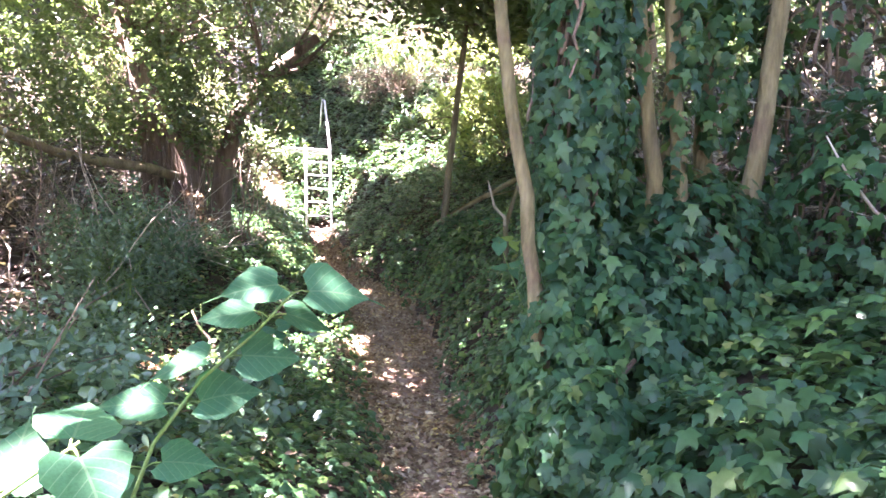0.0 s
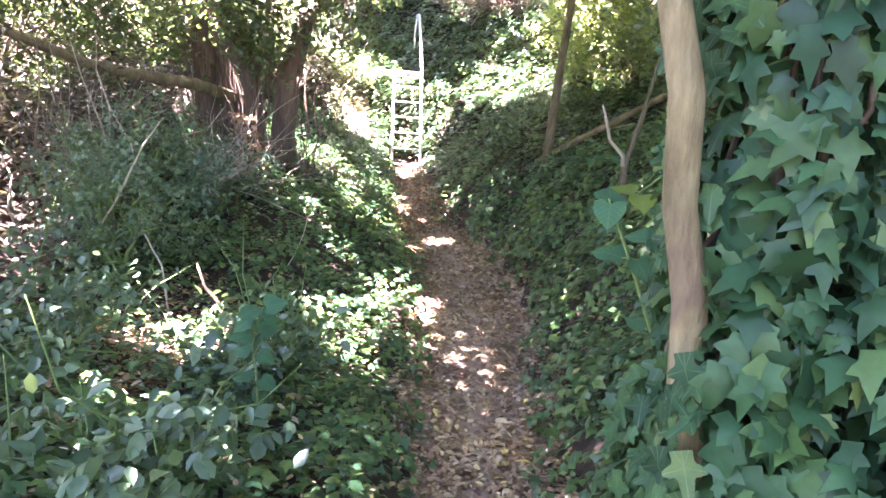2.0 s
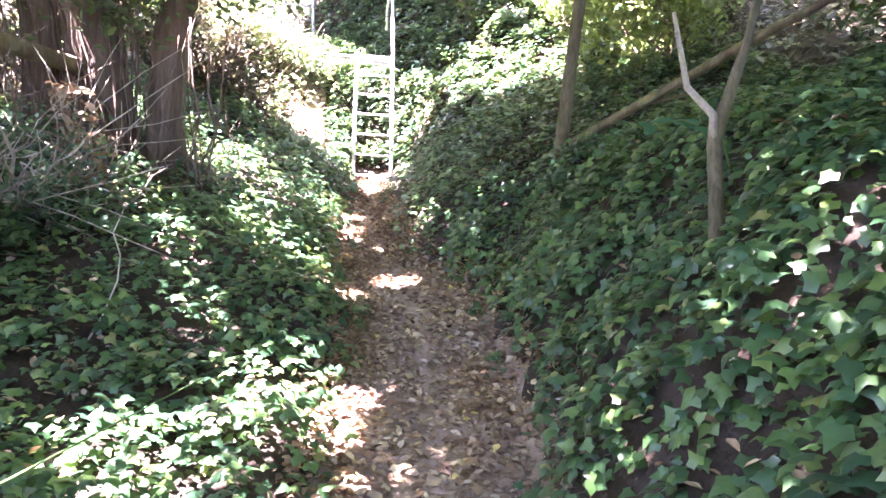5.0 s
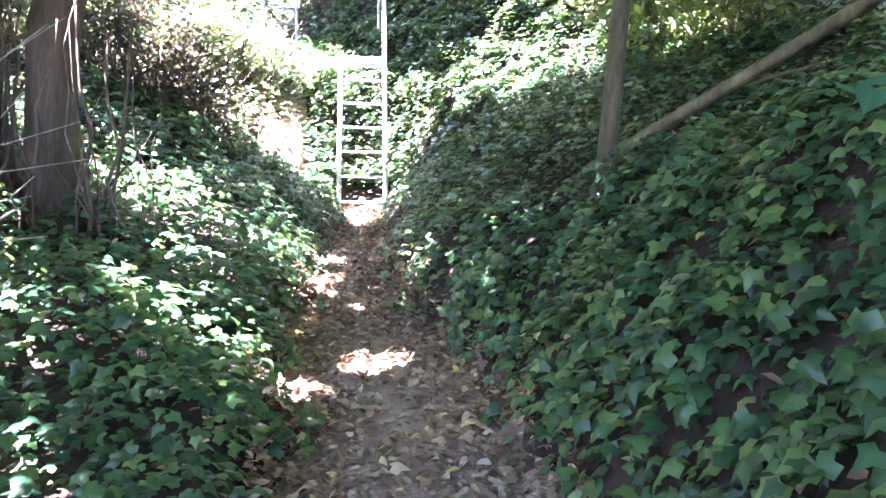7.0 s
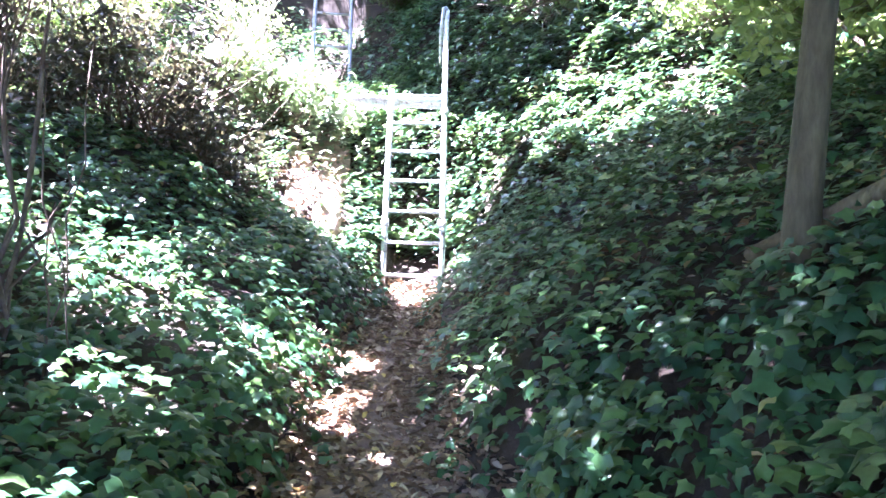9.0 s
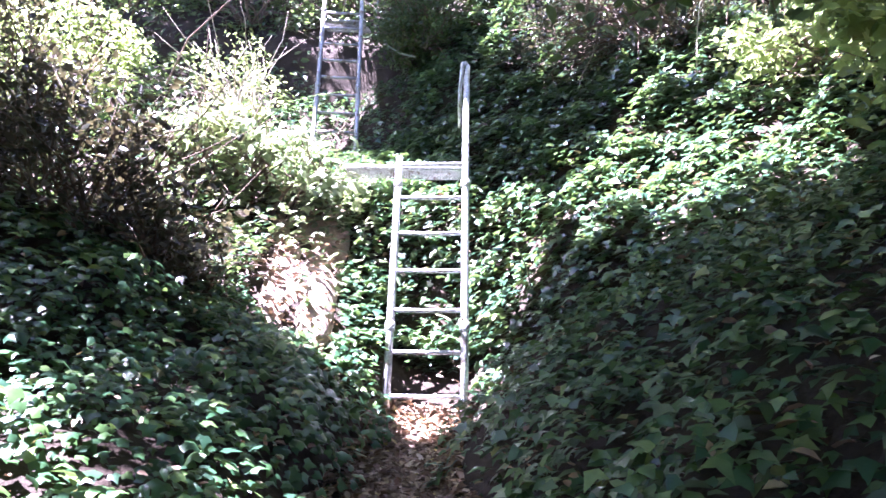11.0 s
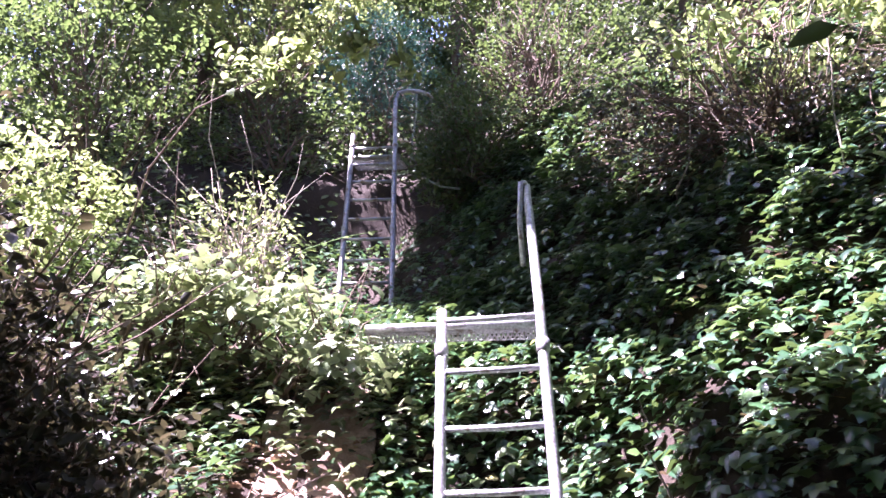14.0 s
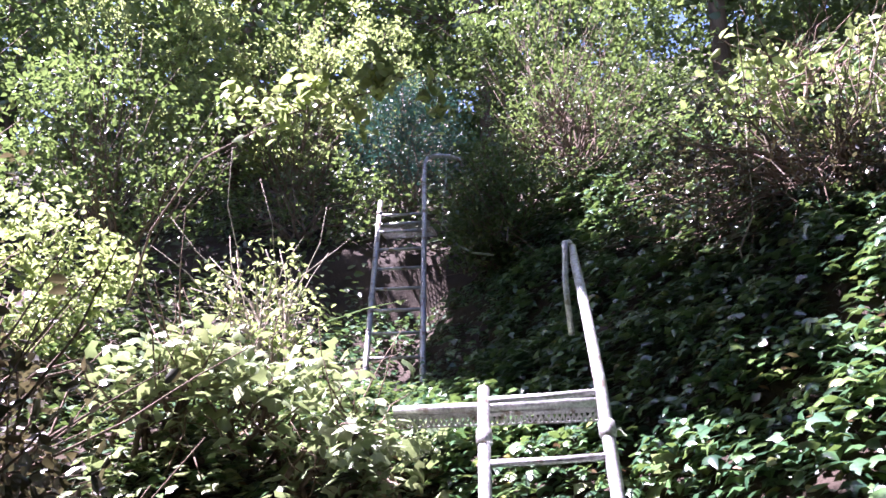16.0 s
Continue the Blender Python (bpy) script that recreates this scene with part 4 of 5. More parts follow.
# overhanging trees, added mostly out of view, that shade the path and hillside
for name_label, base, lean, crowns in (
        ("tall tree added out of view, its crown shading the start of the path", (-3.6, 1.5), (0.6, 0.3), [((-2.4, 1.0, 6.6), (2.4, 2.6, 1.0), 190, 34), ((-2.8, 4.6, 6.2), (2.2, 2.0, 1.0), 150, 34), ((-2.3, 2.9, 7.4), (1.7, 1.6, 0.5), 170, 34), ((-1.0, -0.4, 6.8), (1.9, 1.9, 0.7), 140, 34)]),
        ("tall tree added to shade the path, its crown meeting others overhead", (4.2, 3.5), (-0.9, 0.2), [((2.2, 3.6, 6.2), (2.2, 2.4, 0.9), 170, 34), ((0.0, 3.6, 6.9), (2.0, 2.2, 0.8), 150, 34), ((1.3, 0.6, 5.6), (2.0, 1.8, 0.9), 140, 34), ((2.6, 1.8, 5.0), (1.4, 1.4, 0.6), 110, 34), ((0.0, 1.7, 7.4), (1.6, 1.4, 0.5), 110, 34)]),
        ("tall tree added to darken one side of the valley", (-4.6, 7.2), (0.8, 0.4), [((-3.6, 7.6, 6.0), (2.2, 2.2, 1.2), 170, 34), ((-1.4, 6.6, 7.2), (1.9, 1.9, 0.8), 120, 34), ((-4.4, 10.6, 5.6), (1.8, 1.8, 1.3), 120, 34), ((-4.3, 4.6, 7.3), (1.7, 1.7, 0.6), 120, 34), ((-4.8, 6.7, 7.5), (1.6, 1.4, 0.6), 100, 34), ((-4.5, 12.0, 7.8), (1.6, 1.0, 0.5), 170, 34), ((-5.0, 11.9, 6.9), (1.7, 1.3, 0.8), 100, 34), ((-0.9, 8.5, 7.2), (1.9, 1.5, 0.7), 130, 34), ((-0.9, 5.2, 7.6), (1.9, 1.5, 0.7), 110, 34)]),
        ("tall tree added high on the bank to shade it", (4.8, 8.2), (-0.6, 0.3), [((3.6, 6.6, 6.0), (2.0, 2.0, 1.2), 150, 34), ((1.0, 7.2, 7.0), (1.9, 1.9, 0.8), 130, 34), ((-0.7, 7.8, 6.2), (1.3, 1.4, 0.5), 80, 34), ((2.4, 8.4, 4.9), (1.4, 1.5, 0.5), 110, 34), ((4.4, 10.6, 6.4), (1.8, 1.9, 1.2), 130, 34), ((1.3, 6.4, 6.6), (1.5, 1.2, 0.5), 130, 34)]),
        ("tall tree added out of view, its limbs shading the ladders and hillside", (4.6, 12.8), (-0.7, -0.2), [((1.4, 11.3, 7.2), (1.9, 1.7, 0.8), 120, 46), ((-0.9, 11.2, 7.6), (1.7, 1.6, 0.7), 100, 46), ((0.2, 13.6, 8.6), (2.2, 1.5, 0.8), 125, 46), ((-0.9, 15.6, 9.0), (2.0, 1.5, 0.8), 100, 46), ((-1.4, 10.0, 7.5), (1.7, 1.4, 0.6), 120, 46), ((0.6, 9.9, 7.9), (1.6, 1.4, 0.6), 90, 46), ((-2.4, 10.9, 8.2), (1.3, 1.0, 0.5), 110, 46), ((-2.5, 15.0, 9.2), (1.0, 1.2, 0.5), 110, 46), ((-2.9, 16.9, 9.6), (1.0, 0.9, 0.4), 130, 46), ((2.0, 14.0, 8.6), (2.2, 1.6, 0.7), 170, 46), ((0.4, 12.2, 7.7), (1.4, 1.2, 0.6), 120, 46), ((0.6, 15.6, 9.2), (1.7, 1.2, 0.6), 130, 46)] + shade_crowns),
        ("unseen tree added behind, closing the wood", (1.8, -5.0), (0.2, 0.1), [((1.6, -4.6, 5.2), (2.8, 2.0, 1.8), 150, 30), ((-2.4, -4.8, 4.0), (2.0, 1.6, 1.8), 120, 30)])):
    x, y = base
    pts = rise(x, y, [(lean[0] * 0.1, lean[1] * 0.1, gz(x, y) + 1.5), (lean[0] * 0.4, lean[1] * 0.4, gz(x, y) + 3.0), (lean[0], lean[1], gz(x, y) + 4.5)])
    tree("tree", name_label, pts, [0.2, 0.16, 0.14, 0.11], bark_mat, crowns, 0.15, canopy_mat, spread=(0.34, 0.34, 0.2))


# ---- shrubs ----
def shrub(label, base, centre, radii, clumps, each, size, mat, spread=(0.13, 0.13, 0.10), shape=OVAL_LEAF, stems=14, stem_mat=twig_mat, name="shrub", shell=0.45, gaps=True, up=0.7):
    thing = tagged(new(name), label, "shrub")
    c, pos = clump_points(centre, radii, int(clumps * 1.35), int(each * 1.6), np.array(spread) * 0.78, shell)
    low = land(pos[:, 0], pos[:, 1]) + 0.03
    pos = pos[pos[:, 2] > low]
    if gaps:
        pos = pos[~in_gap(pos, 0.7, False)]
    root = Vector((base[0], base[1], gz(*base) - 0.05))
    for k in range(stems):
        q = c[k % len(c)]
        r0 = root + Vector((rng.normal(0, 0.12), rng.normal(0, 0.12), 0))
        tw = [tube_data(bend(r0, q, -0.12, 5, 0.05), [0.018, 0.015, 0.012, 0.009, 0.006, 0.003], 5)]
        for j in range(3):
            m = Vector(q).lerp(r0, 0.4)
            tw.append(tube_data(bend(m, Vector(q) + Vector(rng.normal(0, 0.3, 3)), 0, 3, 0.03), [0.007, 0.005, 0.004, 0.002], 4))
        part("stem", mesh_of("stem", *join(tw), stem_mat), thing)
    part("foliage", leaf_mesh("foliage", shape, pos, rng.normal(0, 0.6, pos.shape) + np.array((0, -0.1, up)), size * rng.uniform(0.45, 1.5, len(pos)), mat), thing)
    return thing


# beside the path, near end
shrub("blue-green weedy shrub in the shade beside the path", (-2.1, 5.5), (-2.15, 5.7, 1.05), (0.65, 0.8, 0.7), 60, 24, 0.05, weed_mat, stems=16, stem_mat=green_stem_mat, gaps=False)
shrub("blue-green weedy shrub in the shade beside the path", (-1.9, 3.6), (-1.9, 3.7, 0.78), (0.8, 0.8, 0.42), 46, 22, 0.055, weed_mat, stems=12, stem_mat=green_stem_mat, gaps=False)
shrub("tangled dark shrub under the low limb", (-2.9, 7.2), (-2.9, 7.2, 1.4), (0.9, 1.0, 0.8), 60, 22, 0.055, dark_mat, stems=40, stem_mat=pale_twig_mat)
shrub("dense dark hedge at the wood's edge", (-4.4, 5.0), (-4.4, 5.2, 2.2), (1.3, 1.8, 1.7), 150, 30, 0.075, dark_mat, (0.2, 0.2, 0.15), stems=24)
shrub("dense hedge of mixed green leaves", (-4.6, 9.0), (-4.6, 9.2, 2.6), (1.4, 2.0, 1.8), 160, 30, 0.075, bush_mat, (0.2, 0.2, 0.15), stems=24)
shrub("low nettle-like weeds along the path's edge", (-0.7, 4.4), (-0.75, 4.3, 0.55), (0.5, 0.8, 0.22), 26, 16, 0.075, weed_mat, stems=16, stem_mat=green_stem_mat, gaps=False)
shrub("low nettle-like weeds along the path's edge", (-0.9, 2.9), (-0.85, 2.7, 0.6), (0.5, 0.7, 0.25), 26, 16, 0.08, weed_mat, stems=16, stem_mat=green_stem_mat, gaps=False)
shrub("loose blue-green bush with pale stems", (-2.3, 6.6), (-2.2, 6.5, 1.35), (0.8, 0.8, 0.7), 70, 22, 0.05, weed_mat, stems=14, stem_mat=green_stem_mat, gaps=False)
shrub("loose blue-green bush with pale stems", (-1.5, 7.6), (-1.5, 7.5, 1.3), (0.5, 0.5, 0.5), 34, 18, 0.045, weed_mat, stems=20, stem_mat=pale_twig_mat)
shrub("low bush in the shade at the path's start", (-1.6, 1.8), (-1.6, 1.9, 0.9), (0.8, 0.9, 0.5), 60, 22, 0.06, weed_mat, stems=16, gaps=False)
# shaded bank
shrub("dark trailing shrub high on the shaded bank", (3.4, 4.2), (3.2, 4.4, 2.6), (0.9, 1.8, 0.8), 90, 28, 0.06, dark_mat, stems=26)
shrub("dark trailing shrub high on the shaded bank", (3.8, 1.6), (3.2, 1.8, 2.6), (0.9, 1.3, 1.3), 90, 28, 0.06, dark_mat, stems=26, stem_mat=pale_twig_mat)
shrub("overhanging green shrub above the fallen branch", (4.4, 7.4), (3.9, 7.6, 3.3), (1.0, 1.6, 0.8), 90, 28, 0.07, bush_mat, stems=20)
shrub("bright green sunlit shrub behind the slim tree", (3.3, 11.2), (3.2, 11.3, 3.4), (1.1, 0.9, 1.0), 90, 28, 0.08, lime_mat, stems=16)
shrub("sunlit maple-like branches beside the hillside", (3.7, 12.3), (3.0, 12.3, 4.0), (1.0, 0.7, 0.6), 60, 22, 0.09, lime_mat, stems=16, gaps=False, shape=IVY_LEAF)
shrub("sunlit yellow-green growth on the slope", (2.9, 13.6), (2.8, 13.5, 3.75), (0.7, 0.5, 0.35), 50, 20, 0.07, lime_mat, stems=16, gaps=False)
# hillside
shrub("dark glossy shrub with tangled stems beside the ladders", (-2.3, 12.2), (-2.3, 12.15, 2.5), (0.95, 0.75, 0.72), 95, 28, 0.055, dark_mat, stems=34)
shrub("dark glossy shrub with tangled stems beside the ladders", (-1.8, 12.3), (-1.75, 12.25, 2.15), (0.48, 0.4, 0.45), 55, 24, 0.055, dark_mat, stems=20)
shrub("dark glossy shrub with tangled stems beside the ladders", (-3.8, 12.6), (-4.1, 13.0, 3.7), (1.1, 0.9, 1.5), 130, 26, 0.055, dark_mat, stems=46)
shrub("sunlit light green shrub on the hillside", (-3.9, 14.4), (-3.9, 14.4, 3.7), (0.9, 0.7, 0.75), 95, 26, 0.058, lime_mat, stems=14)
shrub("sunlit light green shrub on the hillside", (-4.6, 16.4), (-4.4, 16.2, 5.6), (1.3, 1.1, 1.2), 120, 26, 0.064, bush_mat, stems=14)
# part of the sun's brightness on these brambles is in the leaf colour
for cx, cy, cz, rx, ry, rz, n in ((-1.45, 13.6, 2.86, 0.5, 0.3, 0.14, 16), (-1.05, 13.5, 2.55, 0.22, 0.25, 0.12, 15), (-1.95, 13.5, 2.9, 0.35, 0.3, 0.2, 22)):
    shrub("broad-leaved bramble above the earth bank, full sun painted into its pale leaves", (cx - 0.2, cy + 0.2), (cx, cy, cz), (rx, ry, rz), n, 9, 0.075, sun_pale_mat, (0.18, 0.17, 0.10), stems=9, shape=IVY_LEAF, gaps=False, shell=0.2, up=1.1)
shrub("light sapling growth in front of the slab", (-2.3, 15.4), (-2.4, 15.4, 3.6), (0.5, 0.5, 0.55), 26, 18, 0.05, lime_mat, stems=18, stem_mat=pale_twig_mat)
shrub("sunlit light green shrub on the hillside", (-6.0, 18.2), (-5.6, 18.0, 7.6), (1.7, 1.0, 1.7), 150, 26, 0.075, lime_mat, stems=20, gaps=False)
shrub("dark leafy growth hanging over the bare bank", (-0.7, 17.4), (-0.8, 17.15, 4.65), (0.42, 0.22, 0.45), 60, 22, 0.06, bush_mat, stems=16, gaps=False)
shrub("leafy growth over the slab's edge", (-3.2, 18.2), (-3.2, 18.1, 5.4), (1.4, 0.6, 0.7), 90, 24, 0.06, bush_mat, stems=20)
shrub("dark blue-green evergreen shrub above the upper ladder", (-1.95, 18.6), (-1.95, 18.5, 6.35), (0.85, 0.5, 0.85), 110, 40, 0.035, teal_mat, (0.12, 0.12, 0.10), SMALL_LEAF, stems=14)
shrub("twiggy purple-brown shrub high on the hillside", (2.0, 15.2), (1.5, 15.1, 4.35), (1.2, 0.6, 0.5), 110, 22, 0.04, dark_mat, shape=SMALL_LEAF, stems=60)
shrub("twiggy purple-brown shrub high on the hillside", (4.0, 15.2), (3.4, 15.2, 4.6), (0.9, 0.6, 0.4), 80, 22, 0.04, dark_mat, shape=SMALL_LEAF, stems=60)
shrub("bright yellow-green shrub crowning the hillside", (2.6, 17.4), (2.4, 15.6, 5.3), (1.4, 0.4, 0.65), 58, 22, 0.085, lime_mat, stems=24, up=0.3)
shrub("bright yellow-green shrub crowning the hillside", (3.9, 16.2), (3.8, 15.4, 5.45), (1.1, 0.4, 0.6), 44, 22, 0.09, lime_mat, stems=18, up=0.3)
shrub("bright yellow-green shrub crowning the hillside", (5.2, 16.6), (4.6, 16.0, 6.5), (1.4, 0.6, 1.2), 70, 22, 0.085, lime_mat, stems=24, up=0.3)
shrub("hanging green thicket with bare stems", (0.2, 17.8), (0.2, 17.7, 6.1), (1.1, 0.7, 1.0), 120, 28, 0.045, bush_mat, shape=SMALL_LEAF, stems=50)
shrub("hanging green thicket with bare stems", (-0.5, 17.3), (-0.65, 16.9, 5.0), (0.45, 0.4, 0.6), 60, 24, 0.05, bush_mat, stems=30, gaps=False)
shrub("hanging green thicket with bare stems", (-0.2, 19.6), (0.2, 19.6, 8.2), (2.0, 0.9, 1.2), 140, 30, 0.07, bush_mat, stems=30)
shrub("hanging green thicket with bare stems", (-4.0, 19.6), (-3.8, 19.4, 7.8), (2.0, 1.0, 1.4), 140, 30, 0.07, lime_mat, stems=30)
for x, y, s in ((-9.5, 17, 2.2), (-9, 12, 2.6), (-8, 7, 2.6), (-7.5, 1, 2.4), (7.5, 3, 2.4), (8, 9, 2.4), (8.5, 14, 2.6), (9, 19, 2.6), (4, 21, 2.2), (-1, 23, 2.4), (-6, 22, 2.4), (4, -4, 2.0), (-5, -4, 2.0), (-6, 27, 3), (0, 28, 3), (6, 27, 3), (11, 24, 3), (-12, 22, 3), (-7.5, 19.5, 3), (-3.5, 23.5, 3)):
    shrub("leafy thicket closing off the wood", (x, y), (x, y, gz(x, y) + s * 0.9), (s * 1.1, s, s), 150, 24, 0.16, bush_mat, (0.34, 0.34, 0.28), stems=8, gaps=False)

for x, y, lx in ((-5.5, 20.5, 0.4), (-8.2, 18.6, 0.35), (-1.2, 21.5, -0.3), (2.6, 20.8, 0.3), (6.4, 19.5, -0.4)):
    z = gz(x, y)
    tree("tree", "leafy tree on top of the hillside, sunlit from behind", rise(x, y, [(0.1 * lx, 0, z + 1.5), (0.5 * lx, 0, z + 3.2), (lx, 0.1, z + 5.0)]), [0.16, 0.12, 0.1, 0.07], bark_mat,
         [((x - 0.6, y - 0.3, z + 3.6), (2.2, 1.6, 1.5), 120, 26), ((x + 0.9, y + 0.2, z + 5.6), (2.2, 1.6, 1.6), 120, 26)], 0.13, lime_mat if lx == 0.3 else canopy_mat, spread=(0.3, 0.3, 0.22))


# ---- sprays of large leaves reaching into the way ----
round_one = {m.name: [rounded(ROUND_LEAF, m, "leaf", k) for k in (0.5, 1.3, 2.2)] for m in (spray_mat, spray_yellow_mat)}


def spray(label, points, nodes, size, mat, radius=0.006, flat=0.9, across=None):
    """A leafy twig: the stem's points, and at each node (a share of its length) a pair of leaves."""
    thing = tagged(new("leafy_branch"), label, "leafy branch")
    pts = [Vector(p) for p in points]
    part("stem", mesh_of("stem", *tube_data(pts, [radius * (1.3 - 0.8 * i / (len(pts) - 1)) for i in range(len(pts))], 7), green_stem_mat), thing)
    for i, u in enumerate(nodes):
        f = u * (len(pts) - 1)
        k = min(int(f), len(pts) - 2)
        p = pts[k].lerp(pts[k + 1], f - k)
        along = (pts[k + 1] - pts[k]).normalized()
        side = Vector(across) if across else along.cross(Vector((0, 0, 1))).normalized()
        for s in (-1, 1):
            out = side * s + along * 0.45 + Vector((0, 0, -0.1)) + Vector(rng.normal(0, 0.12, 3))
            stalk = p + out.normalized() * size * 0.25
            part("stalk", mesh_of("stalk", *tube_data([p, p.lerp(stalk, 0.5) + Vector((0, 0, 0.006)), stalk], radius * 0.4, 5), green_stem_mat), thing)
            n = Vector((0, -0.55, flat)) + Vector(rng.normal(0, 0.22, 3))
            place_leaf(round_one[mat.name][(i + (s > 0)) % 3], thing, stalk, n, out + Vector((0, 0, -0.35)), size * rng.uniform(0.85, 1.15))
    return thing


spray("arching twig with broad soft green leaves over the path's edge", [(-0.86, 0.62, 0.4), (-0.74, 0.56, 0.85), (-0.62, 0.51, 1.2), (-0.5, 0.5, 1.38), (-0.35, 0.52, 1.52), (-0.26, 0.5, 1.63)], (0.36, 0.52, 0.68, 0.86, 0.99), 0.2, spray_mat, across=(1, 0.1, 0.05))
spray("overhanging twig with broad soft green leaves", [(-1.5, -0.4, 2.5), (-1.15, -0.4, 2.42), (-0.9, -0.4, 2.32), (-0.76, -0.4, 2.2), (-0.72, -0.4, 2.1)], (0.6, 0.9), 0.15, spray_mat, across=(1, 0.1, 0.1))
spray("low twig with broad pale green leaves", [(-1.1, -0.6, 0.6), (-0.85, -0.5, 1.1), (-0.7, -0.45, 1.4), (-0.56, -0.4, 1.5)], (0.75, 0.97), 0.15, spray_mat)
spray("upright shoot with broad soft green leaves on the bank", [(1.15, 2.05, 0.75), (1.0, 2.0, 1.15), (0.9, 1.96, 1.42), (0.8, 1.9, 1.62), (0.74, 1.92, 1.76)], (0.5, 0.74, 0.97), 0.095, spray_mat)
spray("yellow-green twig hanging over the bank", [(1.7, 2.9, 2.1), (1.4, 2.75, 1.98), (1.15, 2.66, 1.84), (1.02, 2.62, 1.74)], (0.6, 0.95), 0.13, spray_yellow_mat)
spray("soft green shoot leaning out of the bank", [(1.7, 2.7, 1.2), (1.45, 2.65, 1.5), (1.25, 2.6, 1.6), (1.08, 2.55, 1.6)], (0.6, 0.95), 0.13, spray_mat)
spray("soft green shoot leaning out of the bank", [(2.2, 6.4, 1.5), (2.05, 6.3, 1.75), (1.85, 6.25, 1.8), (1.68, 6.2, 1.76)], (0.5, 0.75, 0.97), 0.09, spray_mat)
spray("upright weed with broad green leaves", [(-0.5, 3.5, 0.25), (-0.48, 3.5, 0.55), (-0.5, 3.45, 0.85), (-0.46, 3.4, 1.05)], (0.3, 0.45, 0.6, 0.74, 0.87, 0.98), 0.12, spray_mat)
spray("upright weed with broad green leaves", [(-0.75, 4.1, 0.25), (-0.7, 4.1, 0.5), (-0.66, 4.05, 0.75), (-0.6, 4.0, 0.9)], (0.3, 0.5, 0.66, 0.82, 0.97), 0.11, spray_mat)
def leafy_bough(label, points, share, count, spread, size, mat, radius=0.009, up=0.5, shape=OVAL_LEAF):
    """A side branch: a bowed stem, short twigs off its outer part, and many leaves gathered along them."""
    thing = tagged(new("leafy_branch"), label, "leafy branch")
    pts = [Vector(p) for p in points]
    part("stem", mesh_of("stem", *tube_data(pts, [radius * (1.3 - 0.9 * i / (len(pts) - 1)) for i in range(len(pts))], 7), twig_mat), thing)
    heads = []
    for k in range(9):
        f = (share + (1 - share) * (k + 0.6) / 9) * (len(pts) - 1)
        i = min(int(f), len(pts) - 2)
        p = pts[i].lerp(pts[i + 1], f - i)
        q = p + Vector(rng.normal(0, 1, 3) * np.array(spread) * 1.6)
        part("twig", mesh_of("twig", *tube_data(bend(p, q, 0.01, 4, 0.008), [0.004, 0.0035, 0.003, 0.002, 0.0015], 5), twig_mat), thing)
        heads += [np.array(p.lerp(q, u)) for u in (0.15, 0.4, 0.65, 0.85, 1.0)]
    at = np.array(heads)[rng.integers(0, len(heads), count)] + rng.normal(0, 1, (count, 3)) * size * 0.55
    part("foliage", leaf_mesh("foliage", shape, at, rng.normal(0, 0.5, (count, 3)) + np.array((-0.1, -0.35, up)), size * rng.uniform(0.6, 1.3, count), mat), thing)
    return thing


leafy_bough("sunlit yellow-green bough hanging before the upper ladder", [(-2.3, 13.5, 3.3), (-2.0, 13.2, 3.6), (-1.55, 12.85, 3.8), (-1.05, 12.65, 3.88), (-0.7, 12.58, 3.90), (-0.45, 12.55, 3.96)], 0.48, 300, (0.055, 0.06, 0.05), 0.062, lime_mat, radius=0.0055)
leafy_bough("shaded bough of broad green leaves reaching over the bank", [(2.05, 9.3, 3.2), (1.95, 9.9, 3.3), (1.7, 10.35, 3.25), (1.4, 10.6, 3.1), (1.1, 10.65, 2.98), (0.85, 10.6, 2.88)], 0.45, 130, (0.14, 0.12, 0.10), 0.075, bush_mat)
leafy_bough("shaded bough of broad green leaves reaching over the bank", [(2.1, 9.3, 3.5), (2.2, 10.0, 3.6), (2.0, 10.6, 3.5), (1.75, 10.9, 3.35), (1.5, 11.0, 3.2)], 0.35, 130, (0.16, 0.12, 0.14), 0.075, bush_mat)
spray("sunlit yellow-green twig beside the upper ladder", [(-2.1, 15.2, 3.2), (-1.8, 15.25, 3.45), (-1.5, 15.3, 3.55), (-1.2, 15.3, 3.6)], (0.3, 0.5, 0.7, 0.95), 0.07, spray_yellow_mat)
spray("dark leafy twig hanging from overhead", [(2.6, 10.6, 4.3), (2.2, 10.7, 4.2), (1.9, 10.7, 4.05), (1.7, 10.7, 3.95)], (0.3, 0.5, 0.7, 0.95), 0.10, spray_mat)
for k in range(5):
    x0, z0 = 2.5 + 0.25 * k, 3.6 - 0.28 * k
    spray("leafy twig hanging beside the hillside", [(x0 + 0.9, 11.4, z0 + 0.5), (x0 + 0.5, 11.3, z0 + 0.35), (x0 + 0.15, 11.2, z0 + 0.1), (x0 - 0.1, 11.2, z0 - 0.15)], (0.2, 0.4, 0.6, 0.8, 0.98), 0.085, spray_mat)

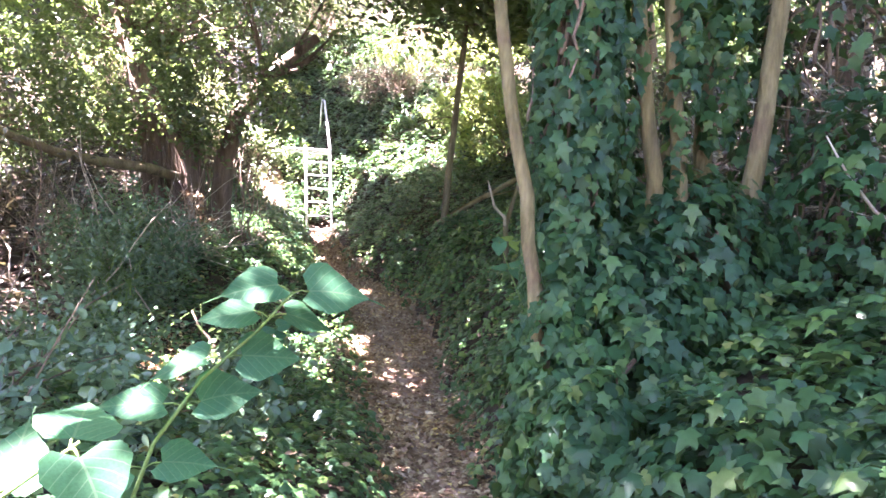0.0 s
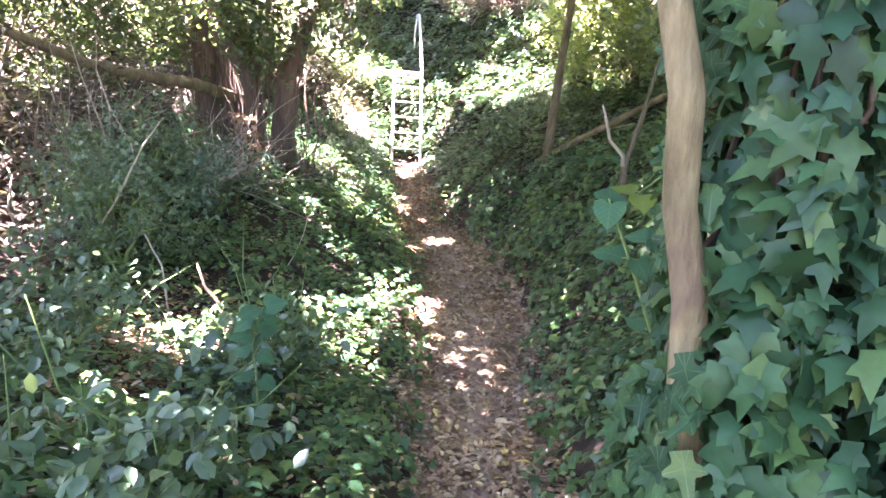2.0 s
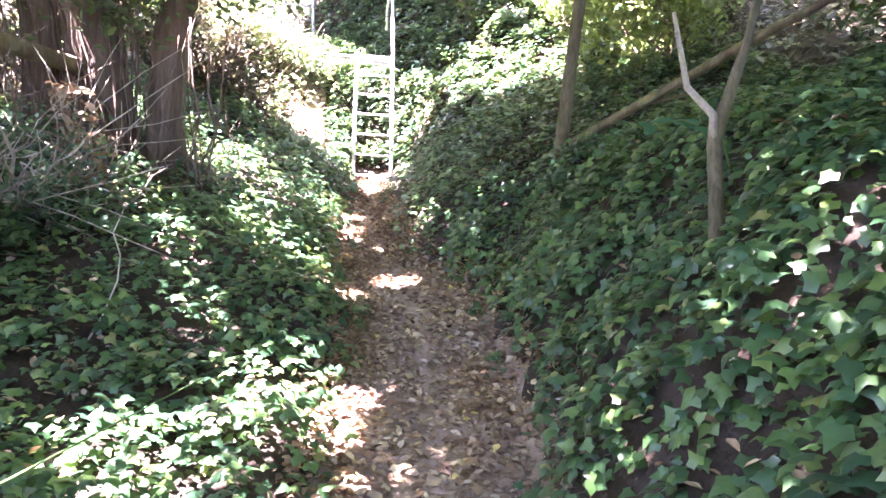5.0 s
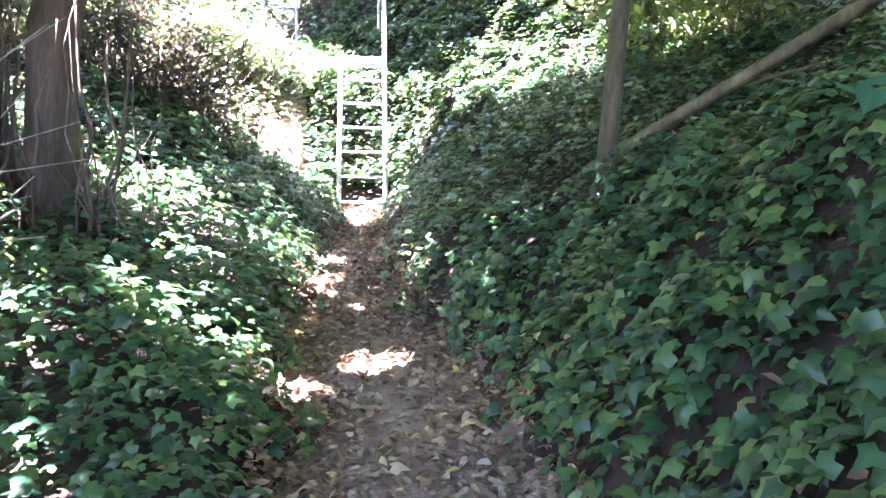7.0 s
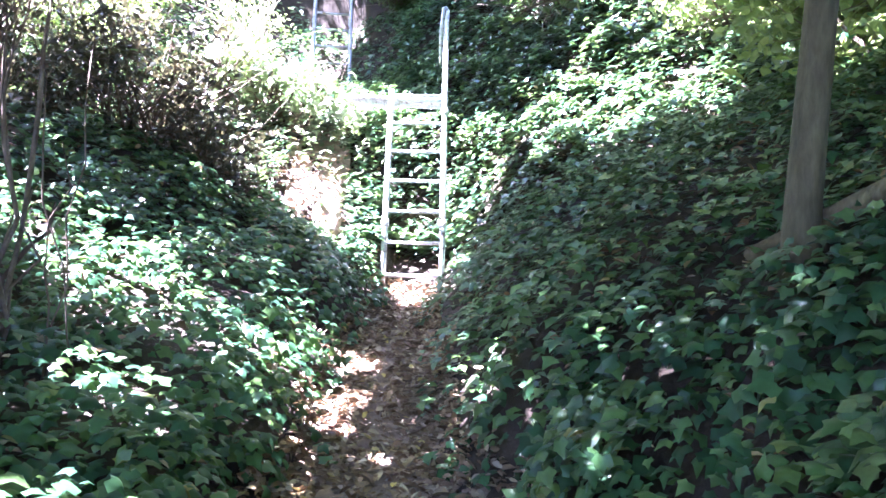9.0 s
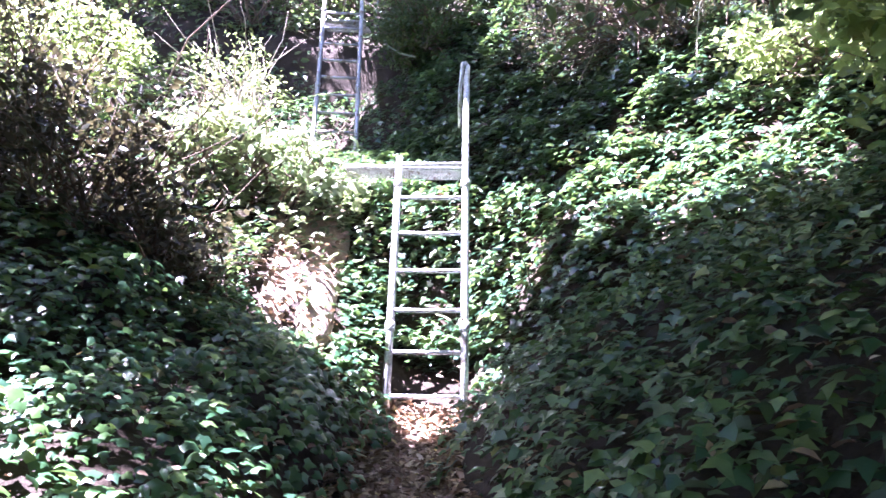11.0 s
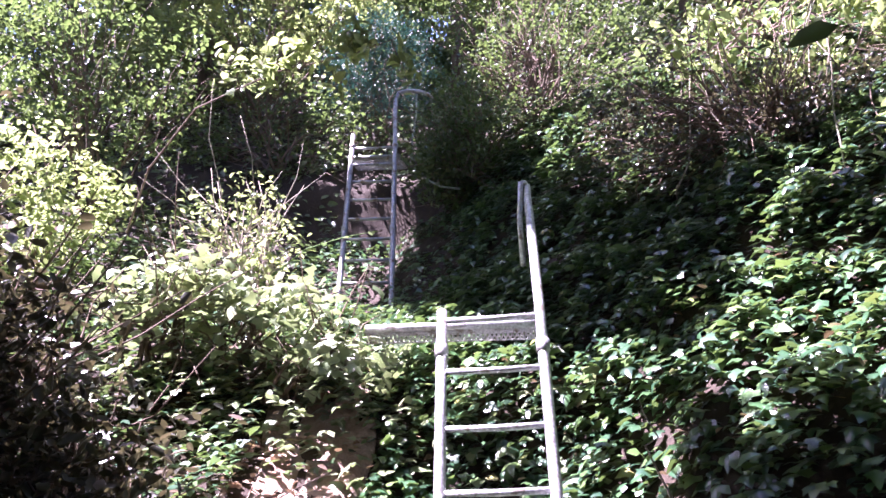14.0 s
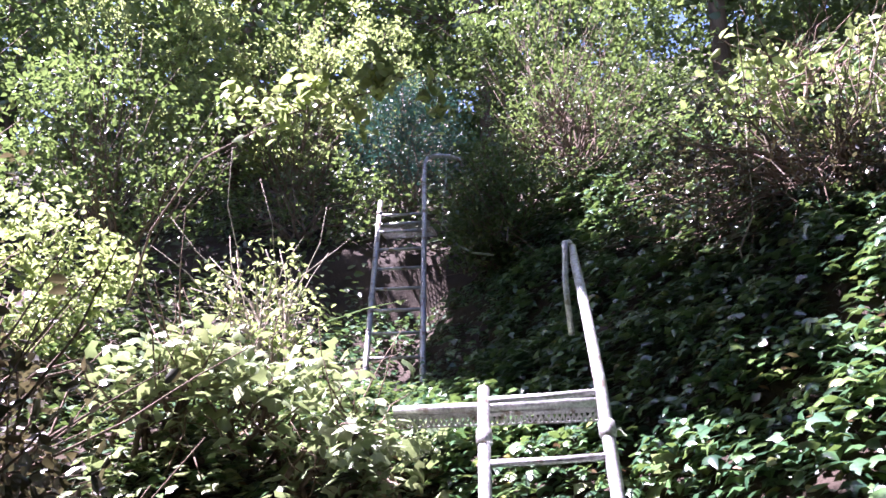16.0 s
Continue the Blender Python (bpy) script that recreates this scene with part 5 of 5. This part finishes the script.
# ---- bare twigs ----
for a, b, r, label in (((-2.6, 5.8, 0.6), (-1.45, 4.66, 1.9), 0.010, "thin bare stem standing among weeds"), ((-1.6, 5.2, 0.4), (-2.6, 6.4, 2.2), 0.009, "thin bare stem standing among weeds"),
                       ((-0.95, 6.6, 0.35), (-0.75, 6.5, 1.25), 0.006, "pale dry stalk beside the path"), ((-1.1, 8.2, 0.9), (-0.85, 8.1, 1.45), 0.009, "pale dry stalk beside the path"),
                       ((-1.3, 8.1, 1.1), (-0.75, 7.9, 1.2), 0.007, "broken pale twig lying on ivy"), ((2.6, 0.9, 1.5), (2.0, 1.2, 2.3), 0.012, "leaning dead stick among ivy"),
                       ((1.75, 0.6, 1.25), (1.95, 0.75, 1.45), 0.006, "dry stick caught in the ivy"), ((-0.85, 4.6, 0.25), (-1.3, 4.9, 0.9), 0.022, "dark bent stick leaning in the weeds"),
                       ((0.62, 12.35, 1.95), (0.5, 12.4, 2.4), 0.005, "pale dry stem in the ivy")):
    tagged(part("twig", mesh_of("twig", *tube_data(bend(a, b, 0, 6, 0.025), [r, r, r * 0.9, r * 0.8, r * 0.7, r * 0.5, r * 0.3], 6, 0.1), pale_twig_mat if r < 0.02 else bark_mat)), label, "twig")
# dark bare thicket stems under the low limb
for k in range(26):
    x, y = rng.uniform(-3.8, -2.0), rng.uniform(5.8, 8.2)
    tagged(part("twig", mesh_of("twig", *tube_data(bend((x, y, gz(x, y)), (x + rng.normal(0, 0.7), y + rng.normal(0, 0.5), rng.uniform(1.4, 2.6)), 0, 5, 0.05), [0.012, 0.01, 0.009, 0.007, 0.005, 0.003], 5), pale_twig_mat if k % 3 == 0 else twig_mat)), "bare crooked twig in the shade", "twig", "bare twigs under the limb")
# bare stems standing against the shaded hillside
for k in range(16):
    x, y = rng.uniform(0.3, 3.4), rng.uniform(14.3, 15.2)
    z = gz(x, y)
    tagged(part("twig", mesh_of("twig", *tube_data(bend((x, y, z - 0.02), (x + rng.normal(0, 0.18), y + 0.25, z + rng.uniform(0.7, 1.4)), 0, 5, 0.04), [0.007, 0.006, 0.006, 0.005, 0.004, 0.002], 5), pale_twig_mat if k % 2 else twig_mat)), "thin bare stem standing on the shaded hillside", "twig", "bare hillside stems")
# roots showing in the earth bank
for k in range(9):
    x, y = -1.0 + rng.normal(0, 0.2), 12.7 + rng.normal(0, 0.3)
    tagged(part("root", mesh_of("root", *tube_data(bend((x, y, gz(x, y) + 0.03), (x + rng.normal(0, 0.25), y - 0.25, gz(x, y - 0.25) + 0.05), 0.03, 5, 0.02), [0.012, 0.011, 0.01, 0.008, 0.006, 0.003], 6), pale_twig_mat)), "exposed root in the reddish bank", "root", "bank roots")

# dry hanging leaves on the old tree's foot
shrub("clump of pale dry leaves hanging by the old tree", (-1.35, 8.2), (-1.35, 8.05, 1.45), (0.22, 0.18, 0.4), 16, 9, 0.07, dead_mat, (0.06, 0.06, 0.08), stems=10, stem_mat=pale_twig_mat, gaps=False, shell=0.2)

# ---- stones on the path ----
def stone(x, y, s, label):
    bm = bmesh.new()
    bmesh.ops.create_icosphere(bm, subdivisions=2, radius=s)
    for v in bm.verts:
        v.co *= 1 + 0.25 * noise.noise(v.co * (2.2 / s) + Vector((x, y, 0)))
        v.co.z *= 0.45
    me = bpy.data.meshes.new("stone")
    bm.to_mesh(me)
    bm.free()
    me.materials.append(stone_mat)
    me.shade_smooth()
    ob = part("stone", me)
    ob.location = lie([(x, y, gz(x, y) + s * 0.12)])[0]
    tagged(ob, label, "stone", "stones on the path")


for x, y, s in ((-0.09, 11.45, 0.06), (0.49, 4.97, 0.075), (0.55, 4.4, 0.05), (0.6, 3.9, 0.045), (0.9, 3.4, 0.03), (0.95, 6.9, 0.03), (0.3, 8.6, 0.03), (0.62, 6.1, 0.035), (0.0, 10.4, 0.03), (0.35, 9.3, 0.035)):
    stone(x, y, s, "flat pale stone set in the trodden earth")


# ---- dead leaves on the path ----
def litter_points(n, y0, y1, wide=1.25):
    y = rng.uniform(y0, y1, n)
    l, r = edges(y)
    c, w = (l + r) / 2, (r - l) / 2
    u = rng.uniform(-1, 1, n)
    u = np.sign(u) * np.abs(u) ** 0.75
    x = c + u * w * wide
    z = land(x, y) + 0.042 + 0.022 * rng.random(n) - 0.02 * np.clip(1 - np.abs(u), 0, 1)
    return np.stack([x, y, z], 1)


litter = tagged(new("leaf_litter"), "scattered brown and tan dead leaves on the path", "dead leaves", kind="stuff")
lp = np.concatenate([litter_points(12500, 2.0, 8.0), litter_points(9500, 8.0, 12.4), litter_points(2200, -3, 2.0)])
scar_u = rng.random(260)
sx = -0.88 - 0.35 * scar_u + rng.normal(0, 0.2, 260)
sy = 12.1 + 1.2 * scar_u
bx, by = rng.uniform(-2.2, 2.6, 4200), rng.uniform(2, 14, 4200)
dx, dy = rng.uniform(-2.0, -0.6, 2600), rng.uniform(3.7, 6.1, 2600)
dry = bare(dx, dy)
dx, dy = dx[dry], dy[dry]
lp = np.concatenate([lp, np.stack([dx, dy, land(dx, dy) + rng.uniform(0.02, 0.07, len(dx))], 1)])
bank = off_path(bx, by)
bx, by = bx[bank], by[bank]
lp = np.concatenate([lp, np.stack([sx, sy, land(sx, sy) + 0.05], 1), np.stack([bx, by, land(bx, by, 1.0) + rng.uniform(-0.06, 0.08, len(bx))], 1)])
part("dead_leaves", leaf_mesh("dead_leaves", OVAL_LEAF, lp, np.array((0, 0, 1.0)) + rng.normal(0, 0.33, lp.shape), 0.052 * rng.uniform(0.35, 1.4, len(lp)), dead_mat), litter)
one = [mesh_of("dead_leaf", IVY_LEAF[0] * np.array((1, 1, k)), IVY_LEAF[1], dead_single_mat) for k in (0.6, 1.6, 2.6)] + [mesh_of("dead_leaf", OVAL_LEAF[0] * np.array((1.3, 1, k)), OVAL_LEAF[1], dead_single_mat) for k in (1.0, 2.5)]
near_pts = np.concatenate([litter_points(120, 3.0, 6.0, 1.0), litter_points(150, 6.0, 9.6, 1.0)])
for i, p in enumerate(near_pts):
    place_leaf(one[i % 5], litter, Vector(p) + Vector((0, 0, 0.012)), Vector((0, 0, 1)) + Vector(rng.normal(0, 0.25, 3)), rng.normal(0, 1, 3), 0.065 * rng.uniform(0.6, 1.4), "dead_leaf")
